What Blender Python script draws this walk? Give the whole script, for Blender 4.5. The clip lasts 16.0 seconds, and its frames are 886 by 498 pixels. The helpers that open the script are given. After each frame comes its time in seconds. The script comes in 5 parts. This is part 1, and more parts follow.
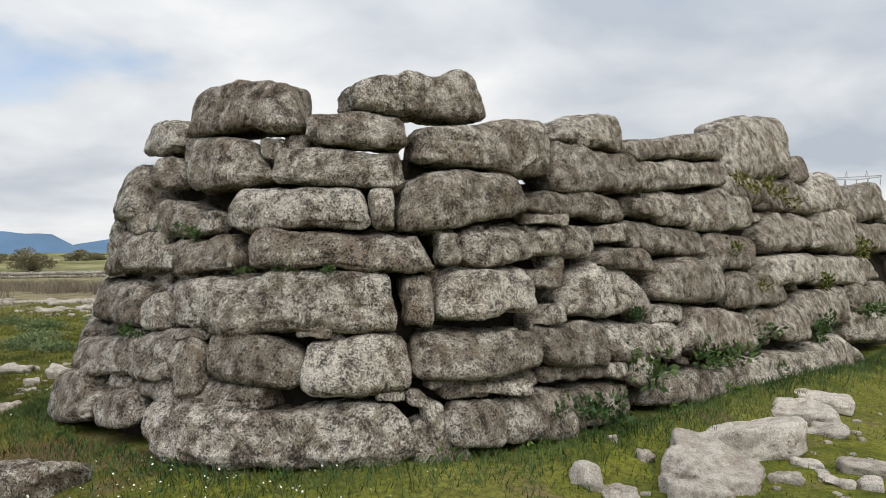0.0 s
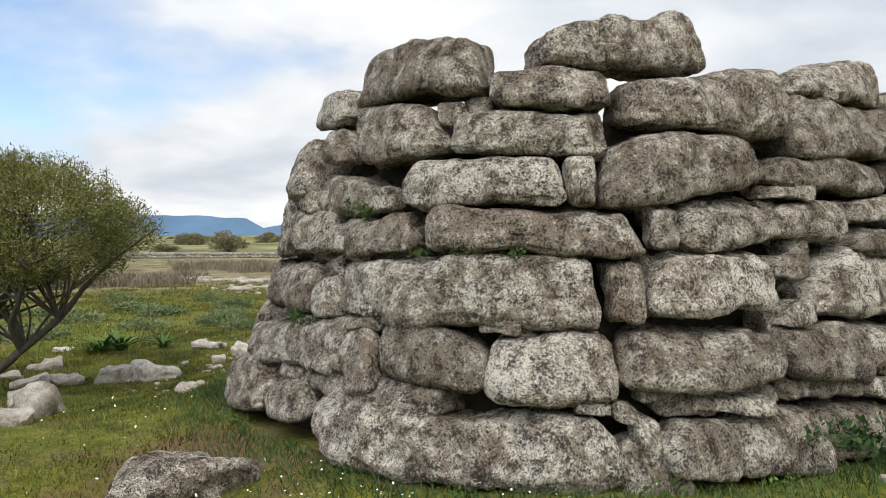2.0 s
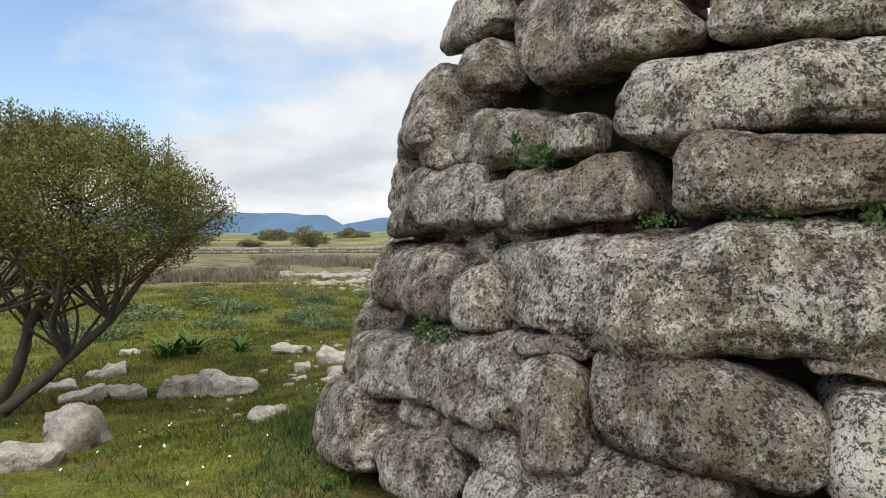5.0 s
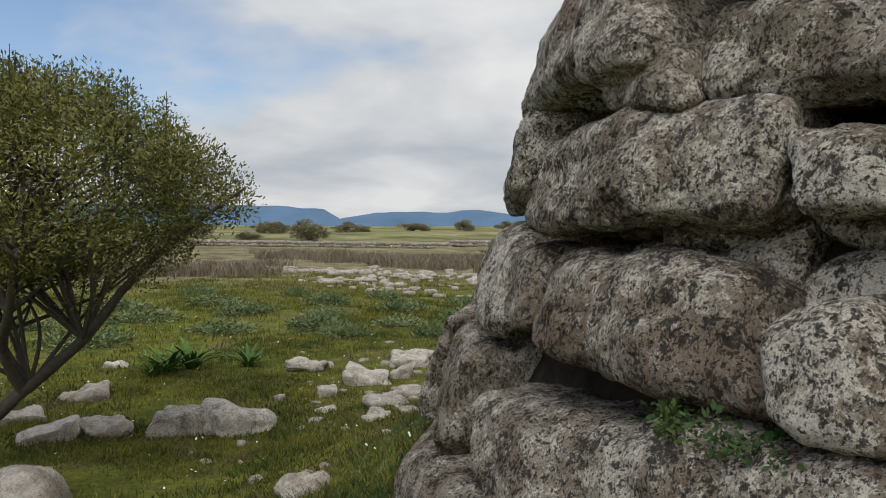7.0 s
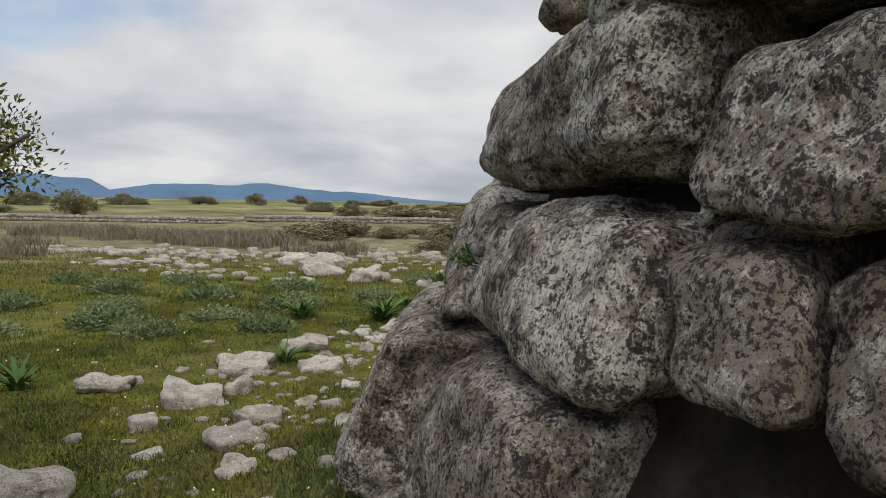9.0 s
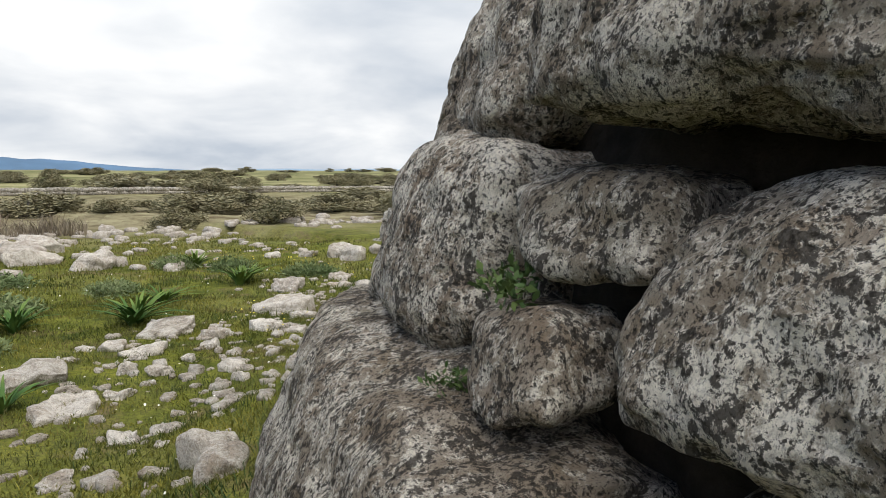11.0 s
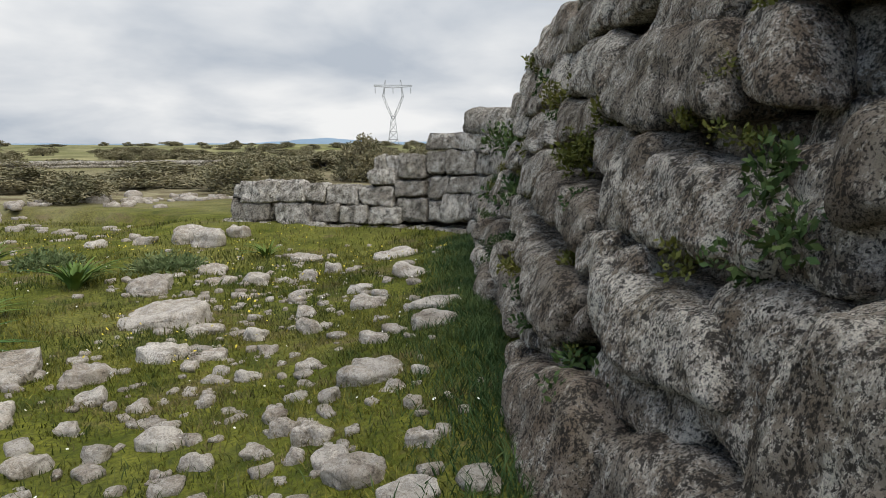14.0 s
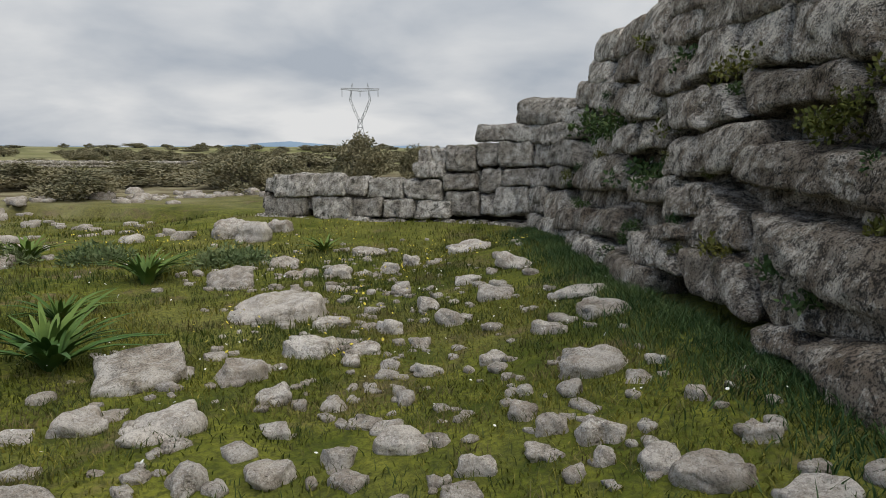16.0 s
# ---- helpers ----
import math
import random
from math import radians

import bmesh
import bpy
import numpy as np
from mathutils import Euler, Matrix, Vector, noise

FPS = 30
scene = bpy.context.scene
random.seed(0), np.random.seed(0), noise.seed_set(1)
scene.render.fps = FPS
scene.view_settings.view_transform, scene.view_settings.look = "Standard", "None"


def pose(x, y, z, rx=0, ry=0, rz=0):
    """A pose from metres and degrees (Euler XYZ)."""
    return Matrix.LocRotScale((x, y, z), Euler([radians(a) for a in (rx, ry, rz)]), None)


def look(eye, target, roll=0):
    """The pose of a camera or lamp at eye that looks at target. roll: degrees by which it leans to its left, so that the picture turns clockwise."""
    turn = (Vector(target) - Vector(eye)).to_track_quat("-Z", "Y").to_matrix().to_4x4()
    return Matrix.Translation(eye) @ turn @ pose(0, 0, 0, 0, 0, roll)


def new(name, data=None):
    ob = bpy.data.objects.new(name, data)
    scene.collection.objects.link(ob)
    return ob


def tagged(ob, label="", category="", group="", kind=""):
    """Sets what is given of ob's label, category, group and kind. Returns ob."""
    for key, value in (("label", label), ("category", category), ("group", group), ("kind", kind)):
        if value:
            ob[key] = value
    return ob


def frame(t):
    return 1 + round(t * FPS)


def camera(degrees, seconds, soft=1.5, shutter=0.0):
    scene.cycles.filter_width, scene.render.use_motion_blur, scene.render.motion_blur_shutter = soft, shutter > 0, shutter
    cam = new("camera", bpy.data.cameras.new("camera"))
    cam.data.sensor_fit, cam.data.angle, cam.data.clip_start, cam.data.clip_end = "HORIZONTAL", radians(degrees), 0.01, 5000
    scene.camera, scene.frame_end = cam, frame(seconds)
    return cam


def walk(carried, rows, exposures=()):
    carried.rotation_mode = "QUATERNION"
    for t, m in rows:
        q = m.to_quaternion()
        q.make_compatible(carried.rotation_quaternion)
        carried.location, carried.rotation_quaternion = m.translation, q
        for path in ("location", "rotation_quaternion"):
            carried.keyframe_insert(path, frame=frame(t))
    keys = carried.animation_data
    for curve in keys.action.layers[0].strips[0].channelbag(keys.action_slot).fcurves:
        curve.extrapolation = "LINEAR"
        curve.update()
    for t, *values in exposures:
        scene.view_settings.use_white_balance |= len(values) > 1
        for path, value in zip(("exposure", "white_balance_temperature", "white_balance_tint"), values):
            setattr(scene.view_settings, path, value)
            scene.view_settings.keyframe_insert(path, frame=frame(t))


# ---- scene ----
cam = camera(66.0, 16.0, soft=0.9)
PATH = [
    (0, (-0.049, 0.135, 1.566), (-0.031, 2.135, 1.574), -0.3),
    (0.5, (-0.02, 0.206, 1.528), (-0.221, 2.196, 1.543), -0.3),
    (1, (-0.08, 0.353, 1.513), (-0.421, 2.324, 1.511), -0.2),
    (1.5, (-0.194, 0.556, 1.551), (-0.598, 2.515, 1.527), -0.2),
    (2, (-0.316, 0.921, 1.55), (-0.774, 2.868, 1.511), -0.1),
    (2.5, (-0.431, 1.246, 1.578), (-0.952, 3.176, 1.532), -0.1),
    (3, (-0.604, 1.565, 1.591), (-1.165, 3.484, 1.545), -0.0),
    (3.2, (-0.684, 1.667, 1.602), (-1.248, 3.586, 1.553), -0.0),
    (5.5, (-1.635, 2.908, 1.377), (-2.331, 4.782, 1.328), -0.3),
    (6, (-1.948, 3.251, 1.38), (-2.654, 5.121, 1.331), -0.1),
    (6.5, (-2.217, 3.619, 1.41), (-2.927, 5.488, 1.36), 0.2),
    (7, (-2.525, 3.912, 1.396), (-3.187, 5.798, 1.334), 0.7),
    (7.5, (-2.789, 4.167, 1.397), (-3.306, 6.097, 1.312), 0.6),
    (8, (-3.035, 4.484, 1.403), (-3.417, 6.445, 1.3), 0.4),
    (8.2, (-3.129, 4.582, 1.396), (-3.449, 6.554, 1.291), 0.8),
    (10.3, (-4.01, 6.052, 1.405), (-3.551, 7.99, 1.223), 0.4),
    (10.5, (-4.05, 6.205, 1.39), (-3.494, 8.117, 1.198), 0.3),
    (11, (-4.104, 6.656, 1.403), (-3.412, 8.52, 1.191), 0.4),
    (11.5, (-4.207, 7.072, 1.391), (-3.369, 8.874, 1.161), 0.5),
    (12, (-4.269, 7.481, 1.393), (-3.296, 9.21, 1.138), 0.2),
    (12.5, (-4.374, 7.991, 1.305), (-3.343, 9.684, 1.041), 0.0),
    (13, (-4.512, 8.363, 1.275), (-3.374, 9.985, 1.008), 0.0),
    (13.5, (-4.596, 8.841, 1.232), (-3.414, 10.429, 0.951), 0.1),
    (14, (-4.695, 9.194, 1.228), (-3.491, 10.766, 0.945), 0.1),
    (14.5, (-4.862, 9.526, 1.191), (-3.618, 11.067, 0.913), 0.2),
    (15, (-5.02, 9.852, 1.112), (-3.767, 11.386, 0.835), 0.2),
    (15.5, (-5.317, 10.135, 1.062), (-4.051, 11.659, 0.789), 0.3),
    (16, (-5.58, 10.436, 1.009), (-4.294, 11.944, 0.739), 0.4),
]
walk(cam, [(t, look(eye, target, roll)) for t, eye, target, roll in PATH],
     [(0, 0.26), (1.5, 0.44), (3, 0.52), (5.5, 0.33), (6.5, 0.10), (8, -0.15), (10.5, 0.42), (11.5, 0.50), (12.5, 0.44), (14, 0.24), (16, -0.03)])

# ---- sky, sun ----
world = bpy.data.worlds.new("overcast_sky")
scene.world = world
world.use_nodes = True
SUN_AZ, SUN_EL = 186.0, 60.0          # degrees clockwise from +y, and above the horizon


def sky_nodes():
    nt = world.node_tree
    nt.nodes.clear()
    N, K = nt.nodes.new, nt.links.new
    out, bg = N("ShaderNodeOutputWorld"), N("ShaderNodeBackground")
    sky = N("ShaderNodeTexSky")
    sky.sky_type, sky.sun_disc = "NISHITA", False
    sky.sun_elevation, sky.sun_rotation = radians(SUN_EL), radians(SUN_AZ)
    sky.altitude, sky.dust_density, sky.ozone_density = 200, 1.2, 1.6
    dim = N("ShaderNodeVectorMath")
    dim.operation = "SCALE"
    dim.inputs[3].default_value = 0.15
    K(sky.outputs[0], dim.inputs[0])
    co, sep = N("ShaderNodeTexCoord"), N("ShaderNodeSeparateXYZ")
    K(co.outputs["Generated"], sep.inputs[0])

    def mth(op, a, b=None, clamp=False):
        m = N("ShaderNodeMath")
        m.operation, m.use_clamp = op, clamp
        for i, v in enumerate((a, b)):
            if v is None:
                continue
            if isinstance(v, (int, float)):
                m.inputs[i].default_value = v
            else:
                K(v, m.inputs[i])
        return m.outputs[0]
    up = mth("ADD", mth("MAXIMUM", sep.outputs[2], 0.0), 0.25)
    flat = N("ShaderNodeCombineXYZ")
    K(mth("DIVIDE", sep.outputs[0], up), flat.inputs[0])
    K(mth("DIVIDE", sep.outputs[1], up), flat.inputs[1])
    flat.inputs[2].default_value = 3.7

    def fbm(scale, detail, rough, dist):
        n = N("ShaderNodeTexNoise")
        n.inputs["Scale"].default_value, n.inputs["Detail"].default_value = scale, detail
        n.inputs["Roughness"].default_value, n.inputs["Distortion"].default_value = rough, dist
        K(flat.outputs[0], n.inputs["Vector"])
        return n.outputs["Fac"]
    big, fine = fbm(0.70, 5, 0.48, 0.25), fbm(1.5, 6, 0.48, 0.25)
    # the cloud deck thins out towards the west
    west = mth("MULTIPLY", mth("SUBTRACT", mth("MULTIPLY", sep.outputs[0], -1.0), 0.28), 0.30)
    west = mth("MULTIPLY", mth("MAXIMUM", west, 0.0), mth("MULTIPLY", sep.outputs[2], 2.6))
    cover = mth("SUBTRACT", mth("ADD", mth("MULTIPLY", big, 0.7), mth("MULTIPLY", fine, 0.3)), mth("SUBTRACT", west, mth("MINIMUM", mth("MAXIMUM", mth("MULTIPLY", mth("ADD", sep.outputs[0], 0.35), 0.5), 0.0), 0.13)))
    ramp = N("ShaderNodeValToRGB")
    ramp.color_ramp.elements[0].position, ramp.color_ramp.elements[1].position = 0.37, 0.47
    K(cover, ramp.inputs[0])
    shade = N("ShaderNodeValToRGB")
    e = shade.color_ramp.elements
    e[0].position, e[0].color = 0.37, (0.52, 0.575, 0.65, 1)
    e[1].position, e[1].color = 0.61, (0.97, 0.975, 0.975, 1)
    K(mth("ADD", mth("MULTIPLY", fine, 0.65), mth("MULTIPLY", big, 0.35)), shade.inputs[0])
    # brighter round the veiled sun
    toward = Vector((math.sin(radians(SUN_AZ)) * math.cos(radians(SUN_EL)), math.cos(radians(SUN_AZ)) * math.cos(radians(SUN_EL)), math.sin(radians(SUN_EL))))
    dot = N("ShaderNodeVectorMath")
    dot.operation = "DOT_PRODUCT"
    dot.inputs[1].default_value = toward
    K(co.outputs["Generated"], dot.inputs[0])
    halo = mth("ADD", mth("MULTIPLY", mth("POWER", mth("MAXIMUM", dot.outputs["Value"], 0.0), 5.0), 0.10), 0.84)
    # an overcast sky is brightest overhead
    halo = mth("MULTIPLY", halo, mth("ADD", mth("MULTIPLY", mth("POWER", mth("MAXIMUM", sep.outputs[2], 0.0), 2.0), 0.9), 0.92))
    lit = N("ShaderNodeVectorMath")
    lit.operation = "SCALE"
    K(shade.outputs[0], lit.inputs[0])
    K(halo, lit.inputs[3])
    mix = N("ShaderNodeMix")
    mix.data_type = "RGBA"
    K(ramp.outputs[0], mix.inputs["Factor"])
    K(dim.outputs[0], mix.inputs["A"])
    K(lit.outputs[0], mix.inputs["B"])
    K(mix.outputs["Result"], bg.inputs[0])
    bg.inputs[1].default_value = 1.0
    K(bg.outputs[0], out.inputs[0])


sky_nodes()
sun = new("sun", bpy.data.lights.new("sun", "SUN"))
sun.data.energy, sun.data.angle, sun.data.color = 1.75, radians(62), (1.0, 0.965, 0.90)
sun.matrix_world = look((0, 0, 30), (-math.sin(radians(SUN_AZ)) * math.cos(radians(SUN_EL)) * 10, -math.cos(radians(SUN_AZ)) * math.cos(radians(SUN_EL)) * 10, 30 - math.sin(radians(SUN_EL)) * 10))


# ---- materials ----
class Mat:
    """Small helper round a node material."""

    def __init__(self, name, rough=0.9, spec=0.2):
        self.m = bpy.data.materials.new(name)
        self.m.use_nodes = True
        self.nt = self.m.node_tree
        self.bsdf = self.nt.nodes["Principled BSDF"]
        self.bsdf.inputs["Roughness"].default_value = rough
        self.bsdf.inputs["Specular IOR Level"].default_value = spec
        self.co = self.nt.nodes.new("ShaderNodeTexCoord").outputs["Object"]
        self.pos = self.nt.nodes.new("ShaderNodeNewGeometry")
        self.info = self.nt.nodes.new("ShaderNodeObjectInfo")

    def link(self, a, b):
        self.nt.links.new(a, b)

    def noise(self, scale, detail=4, rough=0.55, dist=0.0, vec=None, kind="ShaderNodeTexNoise"):
        n = self.nt.nodes.new(kind)
        n.inputs["Scale"].default_value = scale
        if kind == "ShaderNodeTexNoise":
            n.inputs["Detail"].default_value, n.inputs["Roughness"].default_value, n.inputs["Distortion"].default_value = detail, rough, dist
        self.link(vec or self.pos.outputs["Position"], n.inputs["Vector"])
        return n.outputs["Fac" if kind == "ShaderNodeTexNoise" else "Distance"]

    def ramp(self, fac, stops):
        r = self.nt.nodes.new("ShaderNodeValToRGB")
        e = r.color_ramp.elements
        while len(e) < len(stops):
            e.new(0.5)
        for el, (p, c) in zip(e, stops):
            el.position = p
            el.color = (c, c, c, 1) if isinstance(c, (int, float)) else (*c, 1)
        self.link(fac, r.inputs[0])
        return r.outputs[0]

    def mix(self, fac, a, b, kind="MIX"):
        n = self.nt.nodes.new("ShaderNodeMix")
        n.data_type, n.blend_type = "RGBA", kind
        for name, v in (("Factor", fac), ("A", a), ("B", b)):
            if isinstance(v, (int, float)):
                n.inputs[name].default_value = v
            elif isinstance(v, tuple):
                n.inputs[name].default_value = (*v, 1)
            else:
                self.link(v, n.inputs[name])
        return n.outputs["Result"]

    def math(self, op, a, b=0.0, clamp=False):
        n = self.nt.nodes.new("ShaderNodeMath")
        n.operation, n.use_clamp = op, clamp
        for i, v in enumerate((a, b)):
            if isinstance(v, (int, float)):
                n.inputs[i].default_value = v
            else:
                self.link(v, n.inputs[i])
        return n.outputs[0]

    def bump(self, layers):
        prev = None
        for h, strength, dist in layers:
            b = self.nt.nodes.new("ShaderNodeBump")
            b.inputs["Strength"].default_value, b.inputs["Distance"].default_value = strength, dist
            self.link(h, b.inputs["Height"])
            if prev:
                self.link(prev, b.inputs["Normal"])
            prev = b.outputs[0]
        self.link(prev, self.bsdf.inputs["Normal"])

    def color(self, c):
        if isinstance(c, tuple):
            self.bsdf.inputs["Base Color"].default_value = (*c, 1)
        else:
            self.link(c, self.bsdf.inputs["Base Color"])
        return self.m


def lichen_stone(name, base, brown, pale, dark, cover=0.5, rust=0.5, crust=1.0, relief=0.7):
    """Weathered pitted rock: grey and brown clouds of colour under fine pale lichen, olive tints, black specks, pits and crusted ledges."""
    m = Mat(name, 0.95, 0.08)
    spot = m.nt.nodes.new("ShaderNodeVectorMath")
    spot.operation = "ADD"
    m.link(m.pos.outputs["Position"], spot.inputs[0])
    shift = m.nt.nodes.new("ShaderNodeCombineXYZ")
    m.link(m.math("MULTIPLY", m.info.outputs["Random"], 40.0), shift.inputs[0])
    m.link(shift.outputs[0], spot.inputs[1])
    v = spot.outputs[0]
    # rain-washed streaks: the pattern runs longer downwards than across
    wash = m.nt.nodes.new("ShaderNodeVectorMath")
    wash.operation = "MULTIPLY"
    m.link(v, wash.inputs[0])
    wash.inputs[1].default_value = (1.0, 1.0, 0.88)
    w = wash.outputs[0]
    big, mid = m.noise(1.9, 5, 0.6, 0.3, v), m.noise(6.0, 7, 0.68, 0.4, w)
    speck, grain, fine = m.noise(24.0, 8, 0.74, 0.3, w), m.noise(62.0, 6, 0.72, 0.0, w), m.noise(190.0, 3, 0.6, 0.0, v)
    col = m.mix(m.ramp(mid, [(0.36, 0.0), (0.64, 1.0)]), base, brown)
    col = m.mix(m.ramp(m.noise(1.3, 4, 0.6, 0.4, v), [(0.54, 0.0), (0.70, 0.55 * rust)]), col, (0.29, 0.185, 0.115))
    col = m.mix(m.ramp(m.noise(2.7, 6, 0.68, 0.4, v), [(0.55, 0.0), (0.70, 0.24)]), col, (0.40, 0.375, 0.23))
    col = m.mix(m.ramp(m.math("FRACT", m.math("MULTIPLY", m.info.outputs["Random"], 7.3)), [(0.62, 0.0), (0.95, 0.55 * rust)]), col, (0.34, 0.245, 0.175))
    # pale lichen, in grains that crowd together into soft clouds
    amount = m.math("ADD", m.math("MULTIPLY", speck, 0.62), m.math("MULTIPLY", grain, 0.38))
    amount = m.math("ADD", amount, m.math("MULTIPLY", m.math("SUBTRACT", big, 0.5), 0.32))
    amount = m.math("ADD", amount, m.math("MULTIPLY", m.math("SUBTRACT", mid, 0.5), -0.30))
    amount = m.math("ADD", amount, m.math("MULTIPLY", m.math("SUBTRACT", m.info.outputs["Random"], 0.5), 0.06))
    edge = 0.555 - 0.12 * cover
    col = m.mix(m.ramp(amount, [(edge, 0.0), (edge + 0.07, 0.95)]), col, m.mix(m.ramp(grain, [(0.38, 0.0), (0.62, 1.0)]), tuple(c * 0.78 for c in pale), pale))
    # black crust: ragged specks, thick in places, and on ledges that hold water
    sep = m.nt.nodes.new("ShaderNodeSeparateXYZ")
    m.link(m.pos.outputs["Normal"], sep.inputs[0])
    ledge = m.ramp(sep.outputs[2], [(0.45, 0.0), (0.95, 1.0)])
    black = m.math("ADD", m.math("MULTIPLY", m.noise(12.0, 7, 0.72, 0.4, w), 0.45), m.math("MULTIPLY", m.noise(62.0, 6, 0.75, 0.2, w), 0.55))
    black = m.math("ADD", black, m.math("MULTIPLY", ledge, 0.012))
    col = m.mix(m.ramp(black, [(0.512, 0.0), (0.545, 0.92 * crust)]), col, dark)
    col = m.mix(m.ramp(m.noise(88.0, 5, 0.7, 0.2, w), [(0.548, 0.0), (0.590, 0.90 * crust)]), col, dark)
    tone = m.math("ADD", m.math("MULTIPLY", m.info.outputs["Random"], 0.26), 0.88)
    col = m.mix(1.0, col, m.mix(1.0, (1, 1, 1), tone, "MULTIPLY"), "MULTIPLY")
    # pits
    jitter = m.nt.nodes.new("ShaderNodeMix")
    jitter.data_type = "VECTOR"
    jitter.inputs["Factor"].default_value = 0.06
    tex = m.nt.nodes.new("ShaderNodeTexNoise")
    tex.inputs["Scale"].default_value = 14.0
    m.link(v, tex.inputs["Vector"])
    m.link(v, jitter.inputs[4])
    m.link(tex.outputs["Color"], jitter.inputs[5])
    pits = m.noise(40.0, vec=jitter.outputs[1], kind="ShaderNodeTexVoronoi")
    hole = m.math("ADD", pits, m.math("MULTIPLY", m.math("SUBTRACT", 0.62, mid), 0.9))
    col = m.mix(m.ramp(hole, [(0.17, 0.80 * crust), (0.30, 0.0)]), col, dark)
    col = m.mix(m.ramp(fine, [(0.34, 0.45 * crust), (0.47, 0.0)]), col, dark)
    m.bump([(mid, 0.7, 0.07 * relief), (speck, 1.0, 0.050 * relief), (grain, 1.0, 0.026 * relief), (m.ramp(hole, [(0.10, 0.0), (0.36, 1.0)]), 0.9, 0.014), (fine, 0.8, 0.005 * relief)])
    return m.color(col)


STONE = lichen_stone("weathered_trachyte", (0.45, 0.395, 0.325), (0.260, 0.205, 0.148), (0.92, 0.85, 0.73), (0.048, 0.041, 0.034), 0.62)
FIELD_STONE = lichen_stone("pale_field_stone", (0.53, 0.475, 0.405), (0.37, 0.315, 0.255), (0.68, 0.625, 0.55), (0.13, 0.104, 0.078), 0.90, 0.25, 0.50, 0.36)
DARK_TOP = lichen_stone("dark_lichened_field_stone", (0.53, 0.475, 0.405), (0.36, 0.305, 0.24), (0.68, 0.63, 0.56), (0.085, 0.070, 0.048), 0.85, 0.2, 0.60, 0.35)
WALL_STONE = lichen_stone("grey_block_stone", (0.47, 0.43, 0.37), (0.29, 0.255, 0.205), (0.80, 0.75, 0.66), (0.055, 0.049, 0.040), 0.50, 0.2)


def gap_shade_mat():
    # rubble kept near black: the shade of deep gaps is in its colour
    m = Mat("gap_shade_rubble", 1.0, 0.05)
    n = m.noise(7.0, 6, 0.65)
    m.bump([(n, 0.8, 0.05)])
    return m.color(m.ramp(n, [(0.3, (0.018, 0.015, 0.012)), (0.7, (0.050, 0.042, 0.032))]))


def ground_mat():
    m = Mat("meadow", 1.0, 0.05)
    n1, n2, n3 = m.noise(0.35, 5, 0.6), m.noise(2.6, 5, 0.65), m.noise(28.0, 4, 0.7)
    near = m.mix(m.ramp(n2, [(0.35, 0.0), (0.65, 1.0)]), (0.062, 0.080, 0.012), (0.185, 0.188, 0.030))
    near = m.mix(m.ramp(n1, [(0.45, 0.0), (0.62, 0.5)]), near, (0.225, 0.205, 0.065))
    near = m.mix(m.ramp(m.noise(1.3, 5, 0.7, 0.4), [(0.55, 0.0), (0.66, 0.8)]), near, (0.16, 0.110, 0.070))
    near = m.mix(m.ramp(n3, [(0.38, 0.75), (0.58, 0.0)]), near, (0.045, 0.050, 0.016))
    # bare reddish earth trodden out by the corner
    bare = m.nt.nodes.new("ShaderNodeVectorMath")
    bare.operation = "DISTANCE"
    m.link(m.pos.outputs["Position"], bare.inputs[0])
    bare.inputs[1].default_value = (-3.0, 4.9, 0.0)
    worn = m.math("ADD", bare.outputs["Value"], m.math("MULTIPLY", m.math("SUBTRACT", m.noise(2.2, 5, 0.7), 0.5), 2.2))
    near = m.mix(m.ramp(worn, [(0.35, 0.9), (0.95, 0.0)]), near, (0.155, 0.090, 0.055))
    # dry heath beyond, olive pasture far off
    dist = m.nt.nodes.new("ShaderNodeVectorMath")
    dist.operation = "DISTANCE"
    m.link(m.pos.outputs["Position"], dist.inputs[0])
    dist.inputs[1].default_value = (-2.0, 9.0, 0.0)
    d = m.math("ADD", dist.outputs["Value"], m.math("MULTIPLY", m.noise(0.16, 4, 0.6), 9.0))
    dry = m.mix(m.ramp(m.noise(0.8, 6, 0.7), [(0.4, 0.0), (0.62, 1.0)]), (0.115, 0.085, 0.055), (0.300, 0.265, 0.165))
    far = m.mix(m.ramp(m.noise(0.06, 6, 0.7), [(0.42, 0.0), (0.6, 1.0)]), (0.105, 0.110, 0.045), (0.300, 0.275, 0.140))
    far = m.mix(m.ramp(m.noise(0.022, 4, 0.6), [(0.55, 0.0), (0.62, 0.8)]), far, (0.155, 0.160, 0.060))
    band1 = m.ramp(m.math("DIVIDE", d, 100.0), [(0.19, 0.0), (0.27, 0.85)])
    band2 = m.ramp(m.math("DIVIDE", d, 200.0), [(0.22, 0.0), (0.35, 1.0)])
    m.bump([(n2, 0.5, 0.08), (n3, 0.6, 0.03)])
    return m.color(m.mix(band2, m.mix(band1, near, dry), far))


